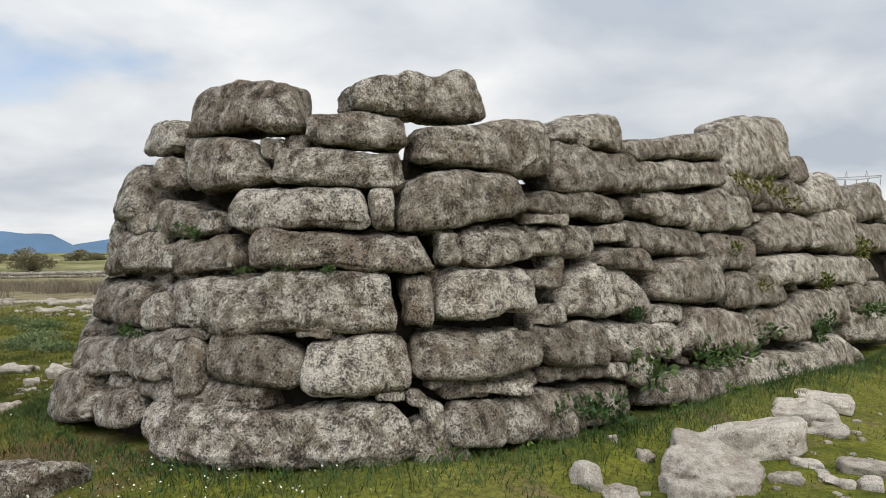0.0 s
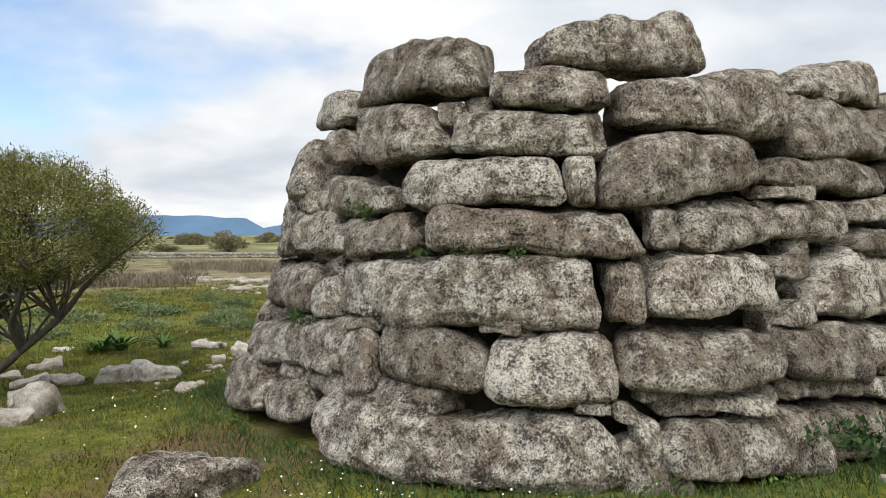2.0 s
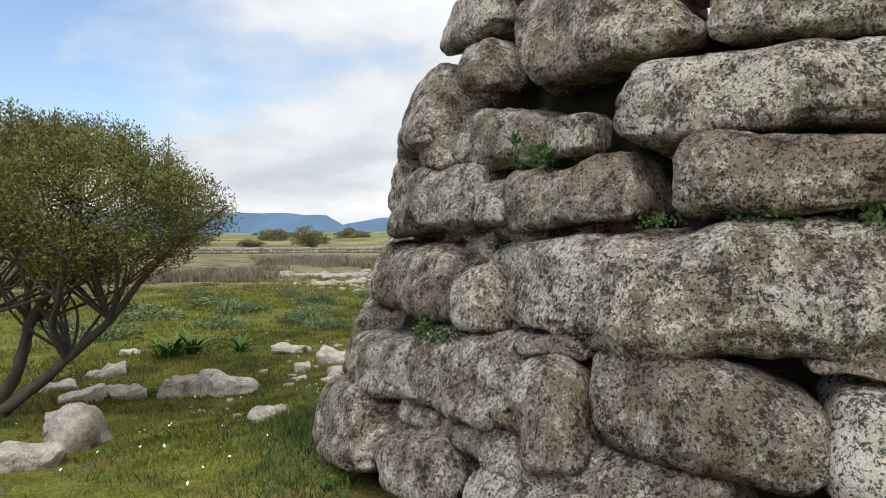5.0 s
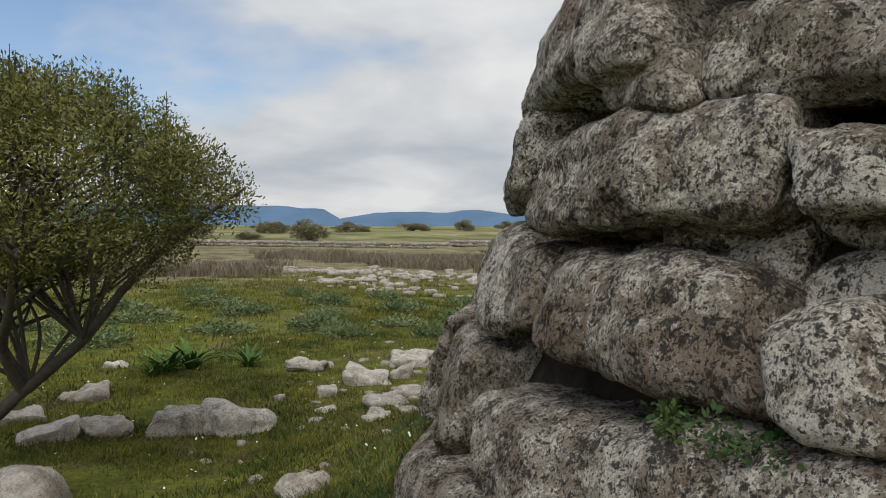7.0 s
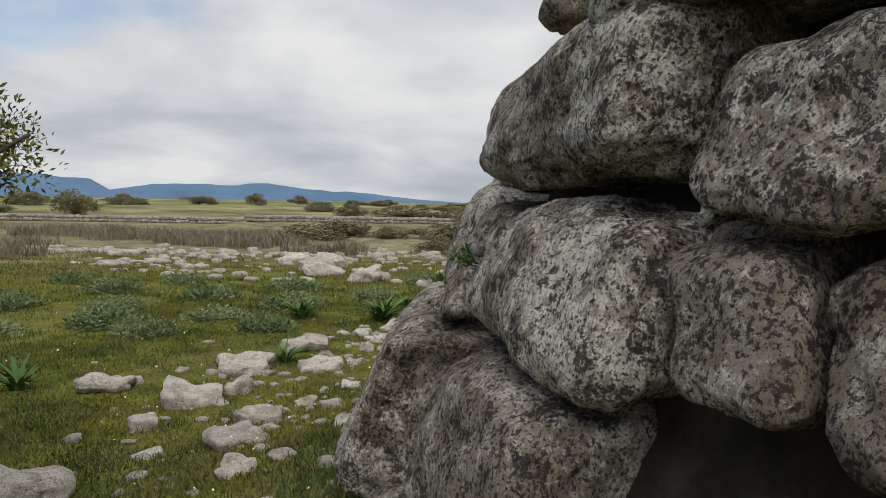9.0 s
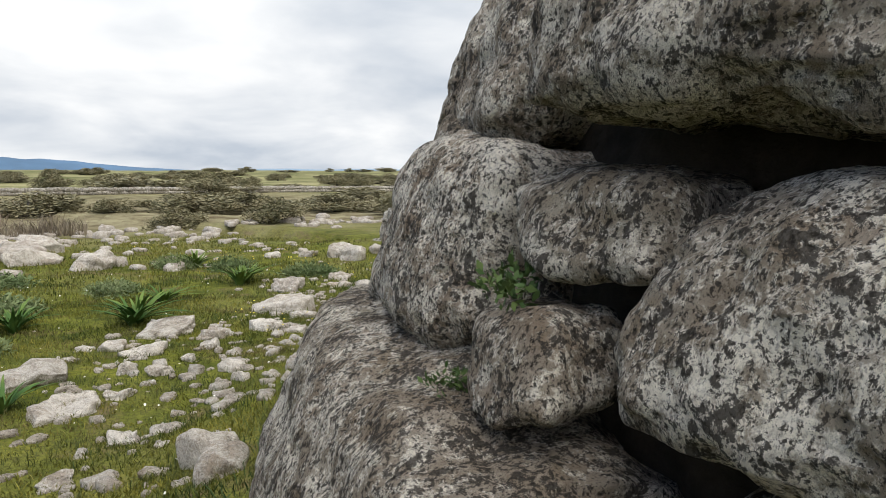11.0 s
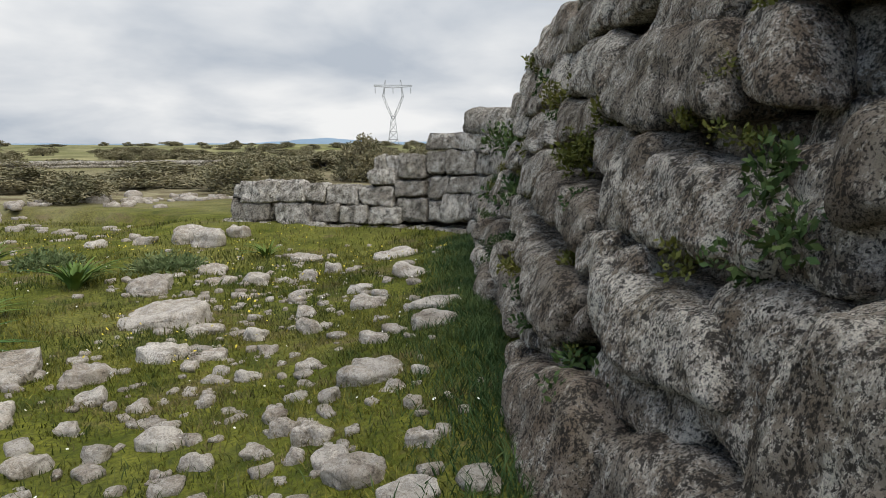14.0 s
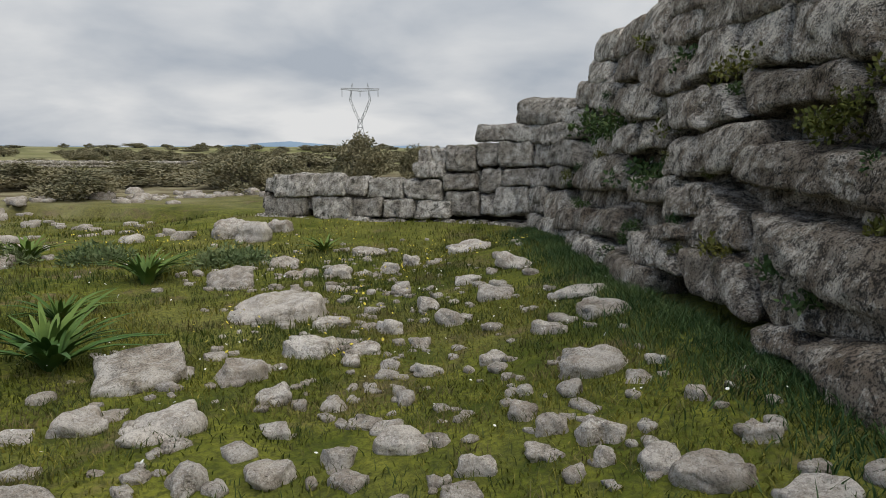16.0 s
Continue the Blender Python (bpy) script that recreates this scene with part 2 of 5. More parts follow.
def blade_mat(name, a, b, c, dry=False):
    m = Mat(name, 0.7, 0.2)
    r = m.pos.outputs["Random Per Island"]
    m.bsdf.inputs["Subsurface Weight"].default_value = 0.0
    patch = m.noise(1.1, 6, 0.68, 0.3)
    col = m.mix(m.ramp(patch, [(0.43, 0.0), (0.57, 1.0)]), m.mix(r, a, b), m.mix(r, b, c))
    if dry:
        col = m.mix(m.ramp(m.noise(1.9, 5, 0.7, 0.6), [(0.52, 0.0), (0.64, 0.75)]), col, m.mix(r, (0.085, 0.062, 0.030), (0.230, 0.185, 0.085)))
        col = m.mix(m.ramp(m.noise(0.75, 5, 0.7, 0.5), [(0.54, 0.0), (0.66, 0.7)]), col, m.mix(r, (0.030, 0.062, 0.012), (0.085, 0.120, 0.026)))
    return m.color(col)


GAP_SHADE, GROUND = gap_shade_mat(), ground_mat()
GRASS = blade_mat("grass_blades", (0.026, 0.040, 0.006), (0.108, 0.118, 0.015), (0.250, 0.222, 0.042), True)
LEAF = blade_mat("olive_leaf", (0.044, 0.052, 0.013), (0.118, 0.126, 0.030), (0.230, 0.215, 0.064))
BUSH = blade_mat("scrub_leaf", (0.095, 0.094, 0.050), (0.195, 0.178, 0.100), (0.290, 0.250, 0.150))
HERB = blade_mat("herb_leaf", (0.030, 0.075, 0.016), (0.065, 0.130, 0.028), (0.150, 0.200, 0.040))
GREYHERB = blade_mat("grey_green_herb", (0.080, 0.118, 0.045), (0.140, 0.180, 0.075), (0.205, 0.232, 0.105))
LUSH = blade_mat("lush_grass_blades", (0.022, 0.050, 0.014), (0.050, 0.092, 0.026), (0.100, 0.135, 0.040))
TUFT = blade_mat("tuft_blades", (0.030, 0.055, 0.014), (0.075, 0.100, 0.026), (0.150, 0.140, 0.045), True)
DRYTWIG = blade_mat("dry_twigs", (0.110, 0.085, 0.060), (0.190, 0.155, 0.110), (0.300, 0.255, 0.180))


def plain(name, c, rough=0.8, metal=0.0, var=0.25, scale=12.0):
    m = Mat(name, rough, 0.3)
    m.bsdf.inputs["Metallic"].default_value = metal
    n = m.noise(scale, 4, 0.6)
    m.bump([(n, 0.4, 0.01)])
    return m.color(m.mix(m.ramp(n, [(0.3, 0.0), (0.7, 1.0)]), tuple(v * (1 - var) for v in c), tuple(v * (1 + var) for v in c)))


BARK = plain("grey_bark", (0.075, 0.065, 0.052), 0.95, scale=25)
PETAL = plain("white_petals", (0.75, 0.74, 0.68), 0.7, var=0.05)
YELLOW = plain("yellow_petals", (0.62, 0.50, 0.06), 0.7, var=0.1)
STEEL = plain("galvanised_steel", (0.30, 0.31, 0.32), 0.55, 0.6, 0.1)
# the haze of distance is mixed into these two hill colours
HILL_BLUE_HAZE = plain("haze_blue_hill", (0.085, 0.150, 0.235), 1.0, var=0.18, scale=0.004)
HILL_PALE_HAZE = plain("haze_pale_hill", (0.20, 0.28, 0.36), 1.0, var=0.12, scale=0.004)
MOSS = blade_mat("moss_tufts", (0.060, 0.075, 0.014), (0.120, 0.125, 0.022), (0.190, 0.170, 0.040))


# ---- shapes ----
def mesh_of(name, verts, faces, mat, smooth=True):
    me = bpy.data.meshes.new(name)
    me.from_pydata(verts if isinstance(verts, list) else verts.tolist(), [], faces if isinstance(faces, list) else faces.tolist())
    me.materials.append(mat)
    if smooth:
        me.shade_smooth()
    return me


def part(name, me, parent, label=""):
    ob = new(name, me)
    ob.parent = parent
    return tagged(ob, label)


_lat = np.random.RandomState(7).rand(32, 32, 32)


def vnoise(p):
    """Smooth lattice noise, -1 to 1, at points p (n x 3)."""
    i = np.floor(p).astype(int)
    f = p - i
    f = f * f * (3 - 2 * f)
    out = np.zeros(len(p))
    for dx in (0, 1):
        for dy in (0, 1):
            for dz in (0, 1):
                w = (f[:, 0] if dx else 1 - f[:, 0]) * (f[:, 1] if dy else 1 - f[:, 1]) * (f[:, 2] if dz else 1 - f[:, 2])
                out += w * _lat[(i[:, 0] + dx) & 31, (i[:, 1] + dy) & 31, (i[:, 2] + dz) & 31]
    return out * 2 - 1


def fbm(p, octaves=3):
    return sum(vnoise(p * 2.03 ** k + 11.3 * k) * 0.5 ** k for k in range(octaves))


_cubes = {}


def cube_grid(n):
    """Points on the surface of the cube -1..1 and its quads, n cells along each edge."""
    if n in _cubes:
        return _cubes[n]
    ids, pts, quads = {}, [], []

    def vid(a):
        if a not in ids:
            ids[a] = len(pts)
            pts.append(a)
        return ids[a]
    for ax in range(3):
        b, c = (ax + 1) % 3, (ax + 2) % 3
        for side in (0, n):
            for i in range(n):
                for j in range(n):
                    q = []
                    for di, dj in ((0, 0), (1, 0), (1, 1), (0, 1)):
                        v = [0, 0, 0]
                        v[ax], v[b], v[c] = side, i + di, j + dj
                        q.append(vid(tuple(v)))
                    quads.append(q if side else q[::-1])
    P = np.array(pts, float) / n * 2 - 1
    P = np.sign(P) * np.abs(P) ** 0.9
    _cubes[n] = (P, quads)
    return _cubes[n]


def boulder(n, half, seed, soft=0.45, rough=0.05, breaks=6, cut=0.78, round_off=0.28):
    """A rounded block with the half sizes given, lumpy and worn."""
    P, quads = cube_grid(n)
    half = np.array(half)
    r = soft * min(half[0], half[2]) * np.ones(3)
    r = np.minimum(r, half * 0.95)
    Q = P * half
    inner = np.clip(Q, -(half - r), half - r)
    d = Q - inner
    d = d / np.maximum(np.linalg.norm(d / r, axis=1), 1e-6)[:, None]
    box = inner + d
    k = 3.6
    egg = P / (np.abs(P) ** k).sum(1)[:, None] ** (1 / k) * half * 1.04
    S = box * (1 - round_off) + egg * round_off
    nrm = S / half
    nrm /= np.linalg.norm(nrm, axis=1)[:, None]
    off = np.array([seed * 3.17 % 31, seed * 7.31 % 31, seed * 1.73 % 31])
    m = half.mean()
    amp = fbm(S * (0.9 / m) + off, 2) * rough * 1.6 * m + fbm(S * 5.5 + off, 3) * rough * 0.75 * min(m, 0.5) + fbm(S * 21.0 + off, 2) * 0.008 - np.maximum(vnoise(S * 34.0 + off) - 0.35, 0) * 0.03 * min(1.0, m * 4)
    # planar breaks
    rs = np.random.RandomState(int(seed * 13) % 100000)
    for _ in range(breaks):
        v = rs.normal(size=3)
        v /= np.linalg.norm(v)
        lim = (np.abs(v * half).sum()) * rs.uniform(cut, 0.93)
        over = np.maximum(S @ v - lim, 0)
        S = S - over[:, None] * v * 0.8
    return S + nrm * amp[:, None], quads


# ---- the plan of the wall: its face at 1 m height, from the low wall's end round to the far end of the front ----
CURVE = [
    (0.3, 22.4), (1.4, 20.6), (2.2, 19.4), (2.6, 18.3), (2.55, 17.4), (2.0, 16.5), (0.6, 14.9), (-0.76, 13.1),
    (-1.62, 11.95), (-2.52, 10.6), (-3.06, 9.6), (-3.44, 8.9), (-3.54, 8.2), (-3.5, 7.6), (-3.35, 6.9), (-3.1, 6.3),
    (-2.75, 5.85), (-2.3, 5.5), (-1.8, 5.15), (-1.3, 4.95), (-0.8, 4.93), (-0.2, 5.02), (0.45, 5.35), (1.6, 6.3),
    (2.9, 7.5), (4.3, 8.75), (6.0, 10.3), (9.0, 13.0),
]
BATTER = 0.33


def smooth_line(P, n=16):
    P = np.array(P, float)
    out = []
    for i in range(len(P) - 1):
        a, b, c, d = P[max(i - 1, 0)], P[i], P[i + 1], P[min(i + 2, len(P) - 1)]
        for k in range(n):
            t = k / n
            out.append(0.5 * (2 * b + (c - a) * t + (2 * a - 5 * b + 4 * c - d) * t * t + (3 * b - a - 3 * c + d) * t ** 3))
    return np.array(out + [P[-1]])


LINE = smooth_line(CURVE)
LENGTH = np.concatenate([[0], np.cumsum(np.linalg.norm(np.diff(LINE, axis=0), axis=1))])
_tan = np.gradient(LINE, axis=0)
_tan /= np.linalg.norm(_tan, axis=1)[:, None]
for _ in range(12):
    _tan[1:-1] = (_tan[:-2] + 2 * _tan[1:-1] + _tan[2:]) / 4
OUTWARD = np.stack([_tan[:, 1], -_tan[:, 0]], 1)


def on_wall(u, z, out=0.0):
    """World points for places along the wall, heights, and distances in front of its face."""
    u, z, out = np.broadcast_arrays(np.asarray(u, float), np.asarray(z, float), np.asarray(out, float))
    off = out - BATTER * (z - 1)
    x = np.interp(u, LENGTH, LINE[:, 0]) + np.interp(u, LENGTH, OUTWARD[:, 0]) * off
    y = np.interp(u, LENGTH, LINE[:, 1]) + np.interp(u, LENGTH, OUTWARD[:, 1]) * off
    return np.stack([x, y, z], -1)


def ease(x):
    x = np.clip(x, 0, 1)
    return x * x * (3 - 2 * x)


def wall_distance(x, y):
    x, y = np.asarray(x, float), np.asarray(y, float)
    best, sign = np.full(x.shape, 1e9), np.ones(x.shape)
    for i in range(0, len(LINE), 3):
        dx, dy = x - LINE[i, 0], y - LINE[i, 1]
        d = np.hypot(dx, dy)
        s = np.sign(dx * OUTWARD[i, 0] + dy * OUTWARD[i, 1])
        sign = np.where(d < best, s, sign)
        best = np.minimum(best, d)
    return best * sign


def ground_z(x, y):
    x, y = np.asarray(x, float), np.asarray(y, float)
    near = np.hypot(x + 2, y - 9)
    z = -0.33 * ease((wall_distance(x, y) - 0.3) / 2.2) * ease((y - 4) / 5)
    z = z + 0.13 * (1 - ease((wall_distance(x, y) - 0.42) / 0.75)) * ease((9.5 - y) / 2) * ease(13 - near)
    z = z - 0.11 * ease((y - 15.5) / 2) * (1 - ease((wall_distance(x, y) - 0.3) / 2.2))
    p = np.stack([x.ravel(), y.ravel(), np.zeros(x.size)], 1)
    z = z + (vnoise(p * 0.9) * 0.03 + vnoise(p * 2.7 + 5) * 0.018).reshape(x.shape) * ease((near - 0) / 3)
    rise = ease((near - 45) / 160) * (1.3 + 2.2 * ease((x * 0.6 + y * 0.4) / 160))
    return z + rise + ease((near - 30) / 60) * (vnoise(p * 0.035 + 3) * 0.35).reshape(x.shape)


# ---- ground ----
def spread(lo, hi, step, reach):
    c = list(np.arange(lo, hi + 1e-6, step))
    s, v = step, hi
    while v < reach:
        s *= 1.16
        v += s
        c.append(v)
    s, v = step, lo
    while v > -reach:
        s *= 1.16
        v -= s
        c.insert(0, v)
    return np.array(c)


def build_ground():
    xs, ys = spread(-13, 8, 0.2, 3600), spread(0, 26, 0.2, 3600)
    X, Y = np.meshgrid(xs, ys)
    V = np.stack([X, Y, ground_z(X, Y)], -1).reshape(-1, 3)
    w = len(xs)
    i = (np.arange(len(ys) - 1)[:, None] * w + np.arange(w - 1)[None]).ravel()
    F = np.stack([i, i + 1, i + w + 1, i + w], 1)
    ob = new("ground", mesh_of("ground", V, F, GROUND))
    return tagged(ob, "green spring meadow with bare earth and dry heath beyond", "ground", kind="structure")


build_ground()


# ---- the megalithic wall ----
TOP_U = [0.0, 2.9, 3.4, 3.9, 4.7, 6.2, 7.5, 9.5, 11.0, 15.0, 16.2, 18.3, 18.9, 19.6, 21.0, 22.3, 24.0, 26.4, 30.2, 38.0]
TOP_Z = [0.42, 0.42, 0.62, 1.0, 1.25, 1.4, 1.95, 2.1, 2.2, 2.1, 1.7, 1.7, 2.2, 2.3, 2.22, 2.3, 2.2, 2.5, 2.5, 2.2]


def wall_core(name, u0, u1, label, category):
    """The packed fill behind the facing stones, coloured dark to paint shade into the gaps; solid, with a top."""
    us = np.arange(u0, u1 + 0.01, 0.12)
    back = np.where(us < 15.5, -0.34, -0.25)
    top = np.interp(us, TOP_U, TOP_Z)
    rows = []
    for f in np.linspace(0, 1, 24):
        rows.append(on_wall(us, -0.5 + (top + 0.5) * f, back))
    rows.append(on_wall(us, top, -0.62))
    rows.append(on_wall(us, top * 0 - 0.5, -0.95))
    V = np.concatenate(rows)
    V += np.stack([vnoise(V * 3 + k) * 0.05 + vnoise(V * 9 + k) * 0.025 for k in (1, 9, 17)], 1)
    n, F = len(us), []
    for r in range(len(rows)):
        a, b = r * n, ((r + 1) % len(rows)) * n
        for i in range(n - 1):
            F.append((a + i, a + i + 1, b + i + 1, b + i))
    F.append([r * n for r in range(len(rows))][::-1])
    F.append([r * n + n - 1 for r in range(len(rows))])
    ob = new(name, mesh_of(name, V, F, GAP_SHADE))
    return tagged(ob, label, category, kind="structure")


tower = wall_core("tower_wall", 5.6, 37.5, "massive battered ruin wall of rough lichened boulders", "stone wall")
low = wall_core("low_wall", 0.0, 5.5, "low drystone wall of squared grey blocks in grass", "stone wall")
_count = [0]


def stone(u, z, w, h, tilt=0.0, taper=0.0, lean_l=0.0, lean_r=0.0, out=None, wall=None, soft=None, depth=0.55):
    """One facing boulder: its middle along the wall and its height, its size, and how its edges slope."""
    _count[0] += 1
    seed = _count[0] * 1.37 + 3
    rs = np.random.RandomState(_count[0])
    soft = soft or (0.52 if u > 14.8 else 0.42 if u > 5.6 else 0.34)
    near = 10.5 < u < 25.5
    n = int(np.clip(max(w, h) / (0.024 if 14.5 < u < 19.8 else 0.034), 10, 48)) if near else (20 if w > 0.35 else 9)
    if 6.0 < u < 14.0:
        h *= 1.12
    deep = min(depth, max(0.22, 0.75 * max(w, h)))
    S, quads = boulder(n, (w / 2, deep / 2, h / 2), seed, soft * rs.uniform(0.8, 1.2), 0.075, round_off=0.25 if u > 6.2 else 0.08)
    s, v = S[:, 0] / (w / 2), S[:, 2] / (h / 2)
    grow = 1.0
    uu = u + s * grow * w / 2 + v * (lean_l * (1 - s) + lean_r * (1 + s)) / 4
    zz = z + v * grow * h / 2 + s * tilt / 2 + s * v * taper / 4
    o = rs.uniform(-0.035, 0.045) if out is None else out
    front = S[:, 1] + deep / 2          # 0 at the back
    world_pts = on_wall(uu, zz, front - deep + 0.09 + o)
    c = on_wall(u, z)
    me = mesh_of("stone", world_pts - c, quads, STONE if u > 6.2 else WALL_STONE)
    ob = part("stone", me, wall or (tower if u > 5.6 else low))
    ob.location = c
    return ob


stone(20.40, 2.75, 1.44, 0.49, -0.04, -0.03, 0.08, -0.32)
stone(22.39, 2.85, 1.72, 0.37, 0.10, 0.21, 0.06, -0.11)
stone(19.14, 2.60, 0.97, 0.30, -0.07, -0.02, 0.02, -0.15)
stone(21.74, 2.51, 0.99, 0.25, -0.03, 0.04, -0.01, -0.01)
stone(23.15, 2.44, 1.70, 0.43, 0.10, 0.24, 0.06, 0.22)
stone(24.74, 2.76, 1.18, 0.31, 0.13, 0.19, 0.14, 0.00)
stone(24.72, 2.36, 1.49, 0.42, 0.07, -0.10, 0.18, -0.07)
stone(19.56, 2.25, 0.37, 0.28, -0.02, -0.00, -0.15, -0.12)
stone(20.29, 2.29, 0.97, 0.44, 0.00, -0.21, -0.22, -0.35)
stone(20.89, 2.36, 0.29, 0.19, -0.02, 0.03, -0.10, -0.06)
stone(21.58, 2.21, 1.27, 0.28, -0.03, 0.04, -0.02, 0.02)
stone(22.77, 1.99, 1.28, 0.39, 0.12, -0.12, 0.14, -0.09)
stone(19.80, 1.85, 0.72, 0.31, -0.08, -0.05, -0.04, -0.16)
stone(19.22, 1.85, 0.53, 0.23, -0.06, -0.01, -0.21, -0.09)
stone(20.33, 1.80, 0.24, 0.18, 0.01, -0.02, -0.04, -0.01)
stone(21.18, 1.90, 1.29, 0.33, -0.00, 0.00, -0.01, -0.05)
stone(21.95, 1.89, 0.20, 0.30, -0.01, -0.00, -0.03, 0.00)
stone(24.21, 1.98, 1.39, 0.24, -0.03, 0.07, 0.12, 0.07)
stone(23.68, 1.84, 0.42, 0.10, 0.00, 0.02, 0.05, 0.07)
stone(25.36, 2.02, 0.56, 0.18, -0.01, -0.01, 0.02, -0.04)
stone(19.92, 1.53, 0.24, 0.21, 0.00, -0.01, -0.06, -0.06)
stone(20.38, 1.55, 0.76, 0.27, 0.04, -0.01, -0.02, -0.10)
stone(21.63, 1.57, 1.48, 0.26, -0.03, 0.00, -0.02, 0.00)
stone(22.49, 1.59, 0.20, 0.24, 0.02, -0.00, 0.05, 0.01)
stone(23.43, 1.62, 1.60, 0.27, 0.06, 0.01, 0.09, 0.01)
stone(24.55, 1.73, 0.45, 0.17, 0.02, 0.03, 0.06, 0.10)
stone(21.12, 1.21, 2.03, 0.38, 0.05, 0.04, -0.01, -0.01)
stone(19.98, 1.11, 0.26, 0.26, 0.04, 0.03, -0.07, -0.14)
stone(19.40, 1.16, 0.92, 0.34, -0.00, -0.05, -0.04, -0.11)
stone(22.20, 1.21, 0.22, 0.35, 0.01, 0.00, 0.01, 0.03)
stone(22.81, 1.25, 0.94, 0.39, 0.01, -0.03, 0.12, -0.00)
stone(24.28, 1.21, 1.08, 0.45, -0.05, 0.01, 0.67, -0.37)
stone(23.49, 1.34, 0.34, 0.16, -0.01, 0.04, 0.05, 0.09)
stone(23.42, 1.06, 0.24, 0.15, -0.00, 0.01, 0.14, -0.02)
stone(19.65, 0.75, 1.59, 0.33, 0.13, 0.10, -0.33, -0.12)
stone(20.55, 0.74, 0.27, 0.37, 0.05, -0.01, -0.13, -0.13)
stone(21.03, 0.82, 0.70, 0.33, -0.10, -0.05, -0.04, -0.00)
stone(21.73, 0.79, 0.69, 0.37, 0.02, 0.02, 0.01, 0.02)
stone(22.65, 0.82, 1.06, 0.30, -0.04, -0.07, 0.08, -0.03)
stone(21.96, 0.58, 0.19, 0.07, 0.00, 0.01, 0.01, -0.00)
stone(22.62, 0.58, 0.24, 0.08, -0.02, 0.03, 0.02, 0.01)
stone(22.86, 0.56, 0.23, 0.10, -0.01, 0.01, 0.05, 0.01)
stone(21.45, 1.01, 0.24, 0.07, -0.01, 0.01, -0.00, 0.01)
stone(20.49, 0.98, 0.32, 0.10, 0.02, -0.00, 0.01, -0.03)
stone(21.23, 0.33, 1.97, 0.39, 0.07, 0.03, -0.27, -0.06)
stone(19.85, 0.38, 0.45, 0.22, 0.09, 0.02, -0.12, -0.13)
stone(18.95, 0.37, 1.02, 0.38, 0.18, -0.05, 0.00, -0.41)
stone(22.49, 0.36, 0.38, 0.27, -0.05, 0.03, 0.04, 0.04)
stone(23.05, 0.32, 0.73, 0.33, -0.07, 0.02, 0.06, 0.07)
stone(23.78, 0.30, 0.69, 0.27, 0.02, -0.07, 0.05, 0.08)
stone(22.12, 0.55, 0.14, 0.12, -0.04, 0.03, -0.01, -0.01)
stone(22.23, 0.40, 0.12, 0.25, -0.03, 0.01, -0.03, 0.02)
stone(26.58, 2.78, 2.45, 0.27, 0.33, 0.08, 0.01, 0.03)
stone(26.52, 2.46, 2.28, 0.34, 0.20, 0.06, 0.06, 0.19)
stone(28.88, 3.03, 2.58, 0.95, 0.36, 0.18, 0.44, 0.32)
stone(27.95, 2.36, 1.20, 0.36)
stone(29.25, 2.34, 1.50, 0.46)
stone(30.24, 2.80, 0.76, 0.43, 0.15, 0.06, 0.29, -0.08)
stone(25.94, 2.03, 0.99, 0.36, 0.01, 0.03, -0.09, 0.02)
stone(27.18, 2.06, 1.66, 0.45, 0.09, 0.01, 0.30, -0.03)
stone(29.09, 1.82, 1.98, 0.52, 0.03, -0.05, 0.43, 0.44)
stone(30.96, 1.88, 1.76, 0.68, -0.05, 0.10, 0.56, 0.62)
stone(30.94, 2.44, 1.92, 0.52, 0.23, 0.22, -0.25, -0.07)
stone(33.22, 2.44, 2.27, 0.71, 0.16, 0.13, 0.57, 0.03)
stone(25.63, 1.68, 1.60, 0.30, -0.09, -0.02, 0.04, -0.01)
stone(27.06, 1.54, 1.16, 0.41, -0.00, -0.04, 0.22, 0.12)
stone(28.59, 1.30, 1.47, 0.39, 0.02, 0.01, 0.20, 0.11)
stone(30.95, 1.26, 2.98, 0.47, -0.02, 0.09, 0.37, -0.78)
stone(25.85, 1.25, 1.55, 0.41, -0.04, -0.03, 0.24, 0.04)
stone(24.67, 1.49, 0.82, 0.22, -0.07, 0.10, 0.20, -0.07)
stone(27.34, 1.10, 1.42, 0.37, -0.00, 0.00, 0.26, 0.12)
stone(27.67, 0.68, 1.42, 0.37, -0.07, 0.06, 0.32, 0.16)
stone(29.33, 0.77, 1.70, 0.50, -0.07, 0.03, 0.41, 0.39)
stone(26.16, 0.71, 1.52, 0.42, -0.15, 0.01, 0.41, 0.10)
stone(25.15, 0.95, 0.69, 0.19, -0.02, 0.02, 0.08, 0.12)
stone(23.59, 0.81, 0.80, 0.30, -0.05, 0.04, 0.08, 0.11)
stone(24.63, 0.74, 1.25, 0.29, -0.10, -0.01, 0.12, 0.17)
stone(27.01, 0.18, 1.52, 0.38, -0.14, 0.06, 0.22, 0.32)
stone(28.89, 0.17, 1.96, 0.40, 0.02, 0.15, 0.16, -0.74)
stone(25.30, 0.26, 1.60, 0.29, -0.13, 0.10, 0.17, 0.15)
stone(24.05, 0.55, 0.32, 0.12, -0.03, 0.00, 0.04, 0.04)
stone(24.41, 0.52, 0.31, 0.26, -0.03, 0.02, 0.10, 0.13)
stone(31.30, 0.81, 1.86, 0.41, -0.05, 0.06, 0.34, 0.24)
stone(30.91, 0.39, 1.68, 0.41, -0.09, 0.06, 0.30, 0.11)
stone(32.87, 1.77, 2.40, 0.50, 0.06, 0.08, 0.37, -0.01)
stone(18.80, 1.19, 0.28, 0.29, 0.01, -0.01, -0.10, -0.05)
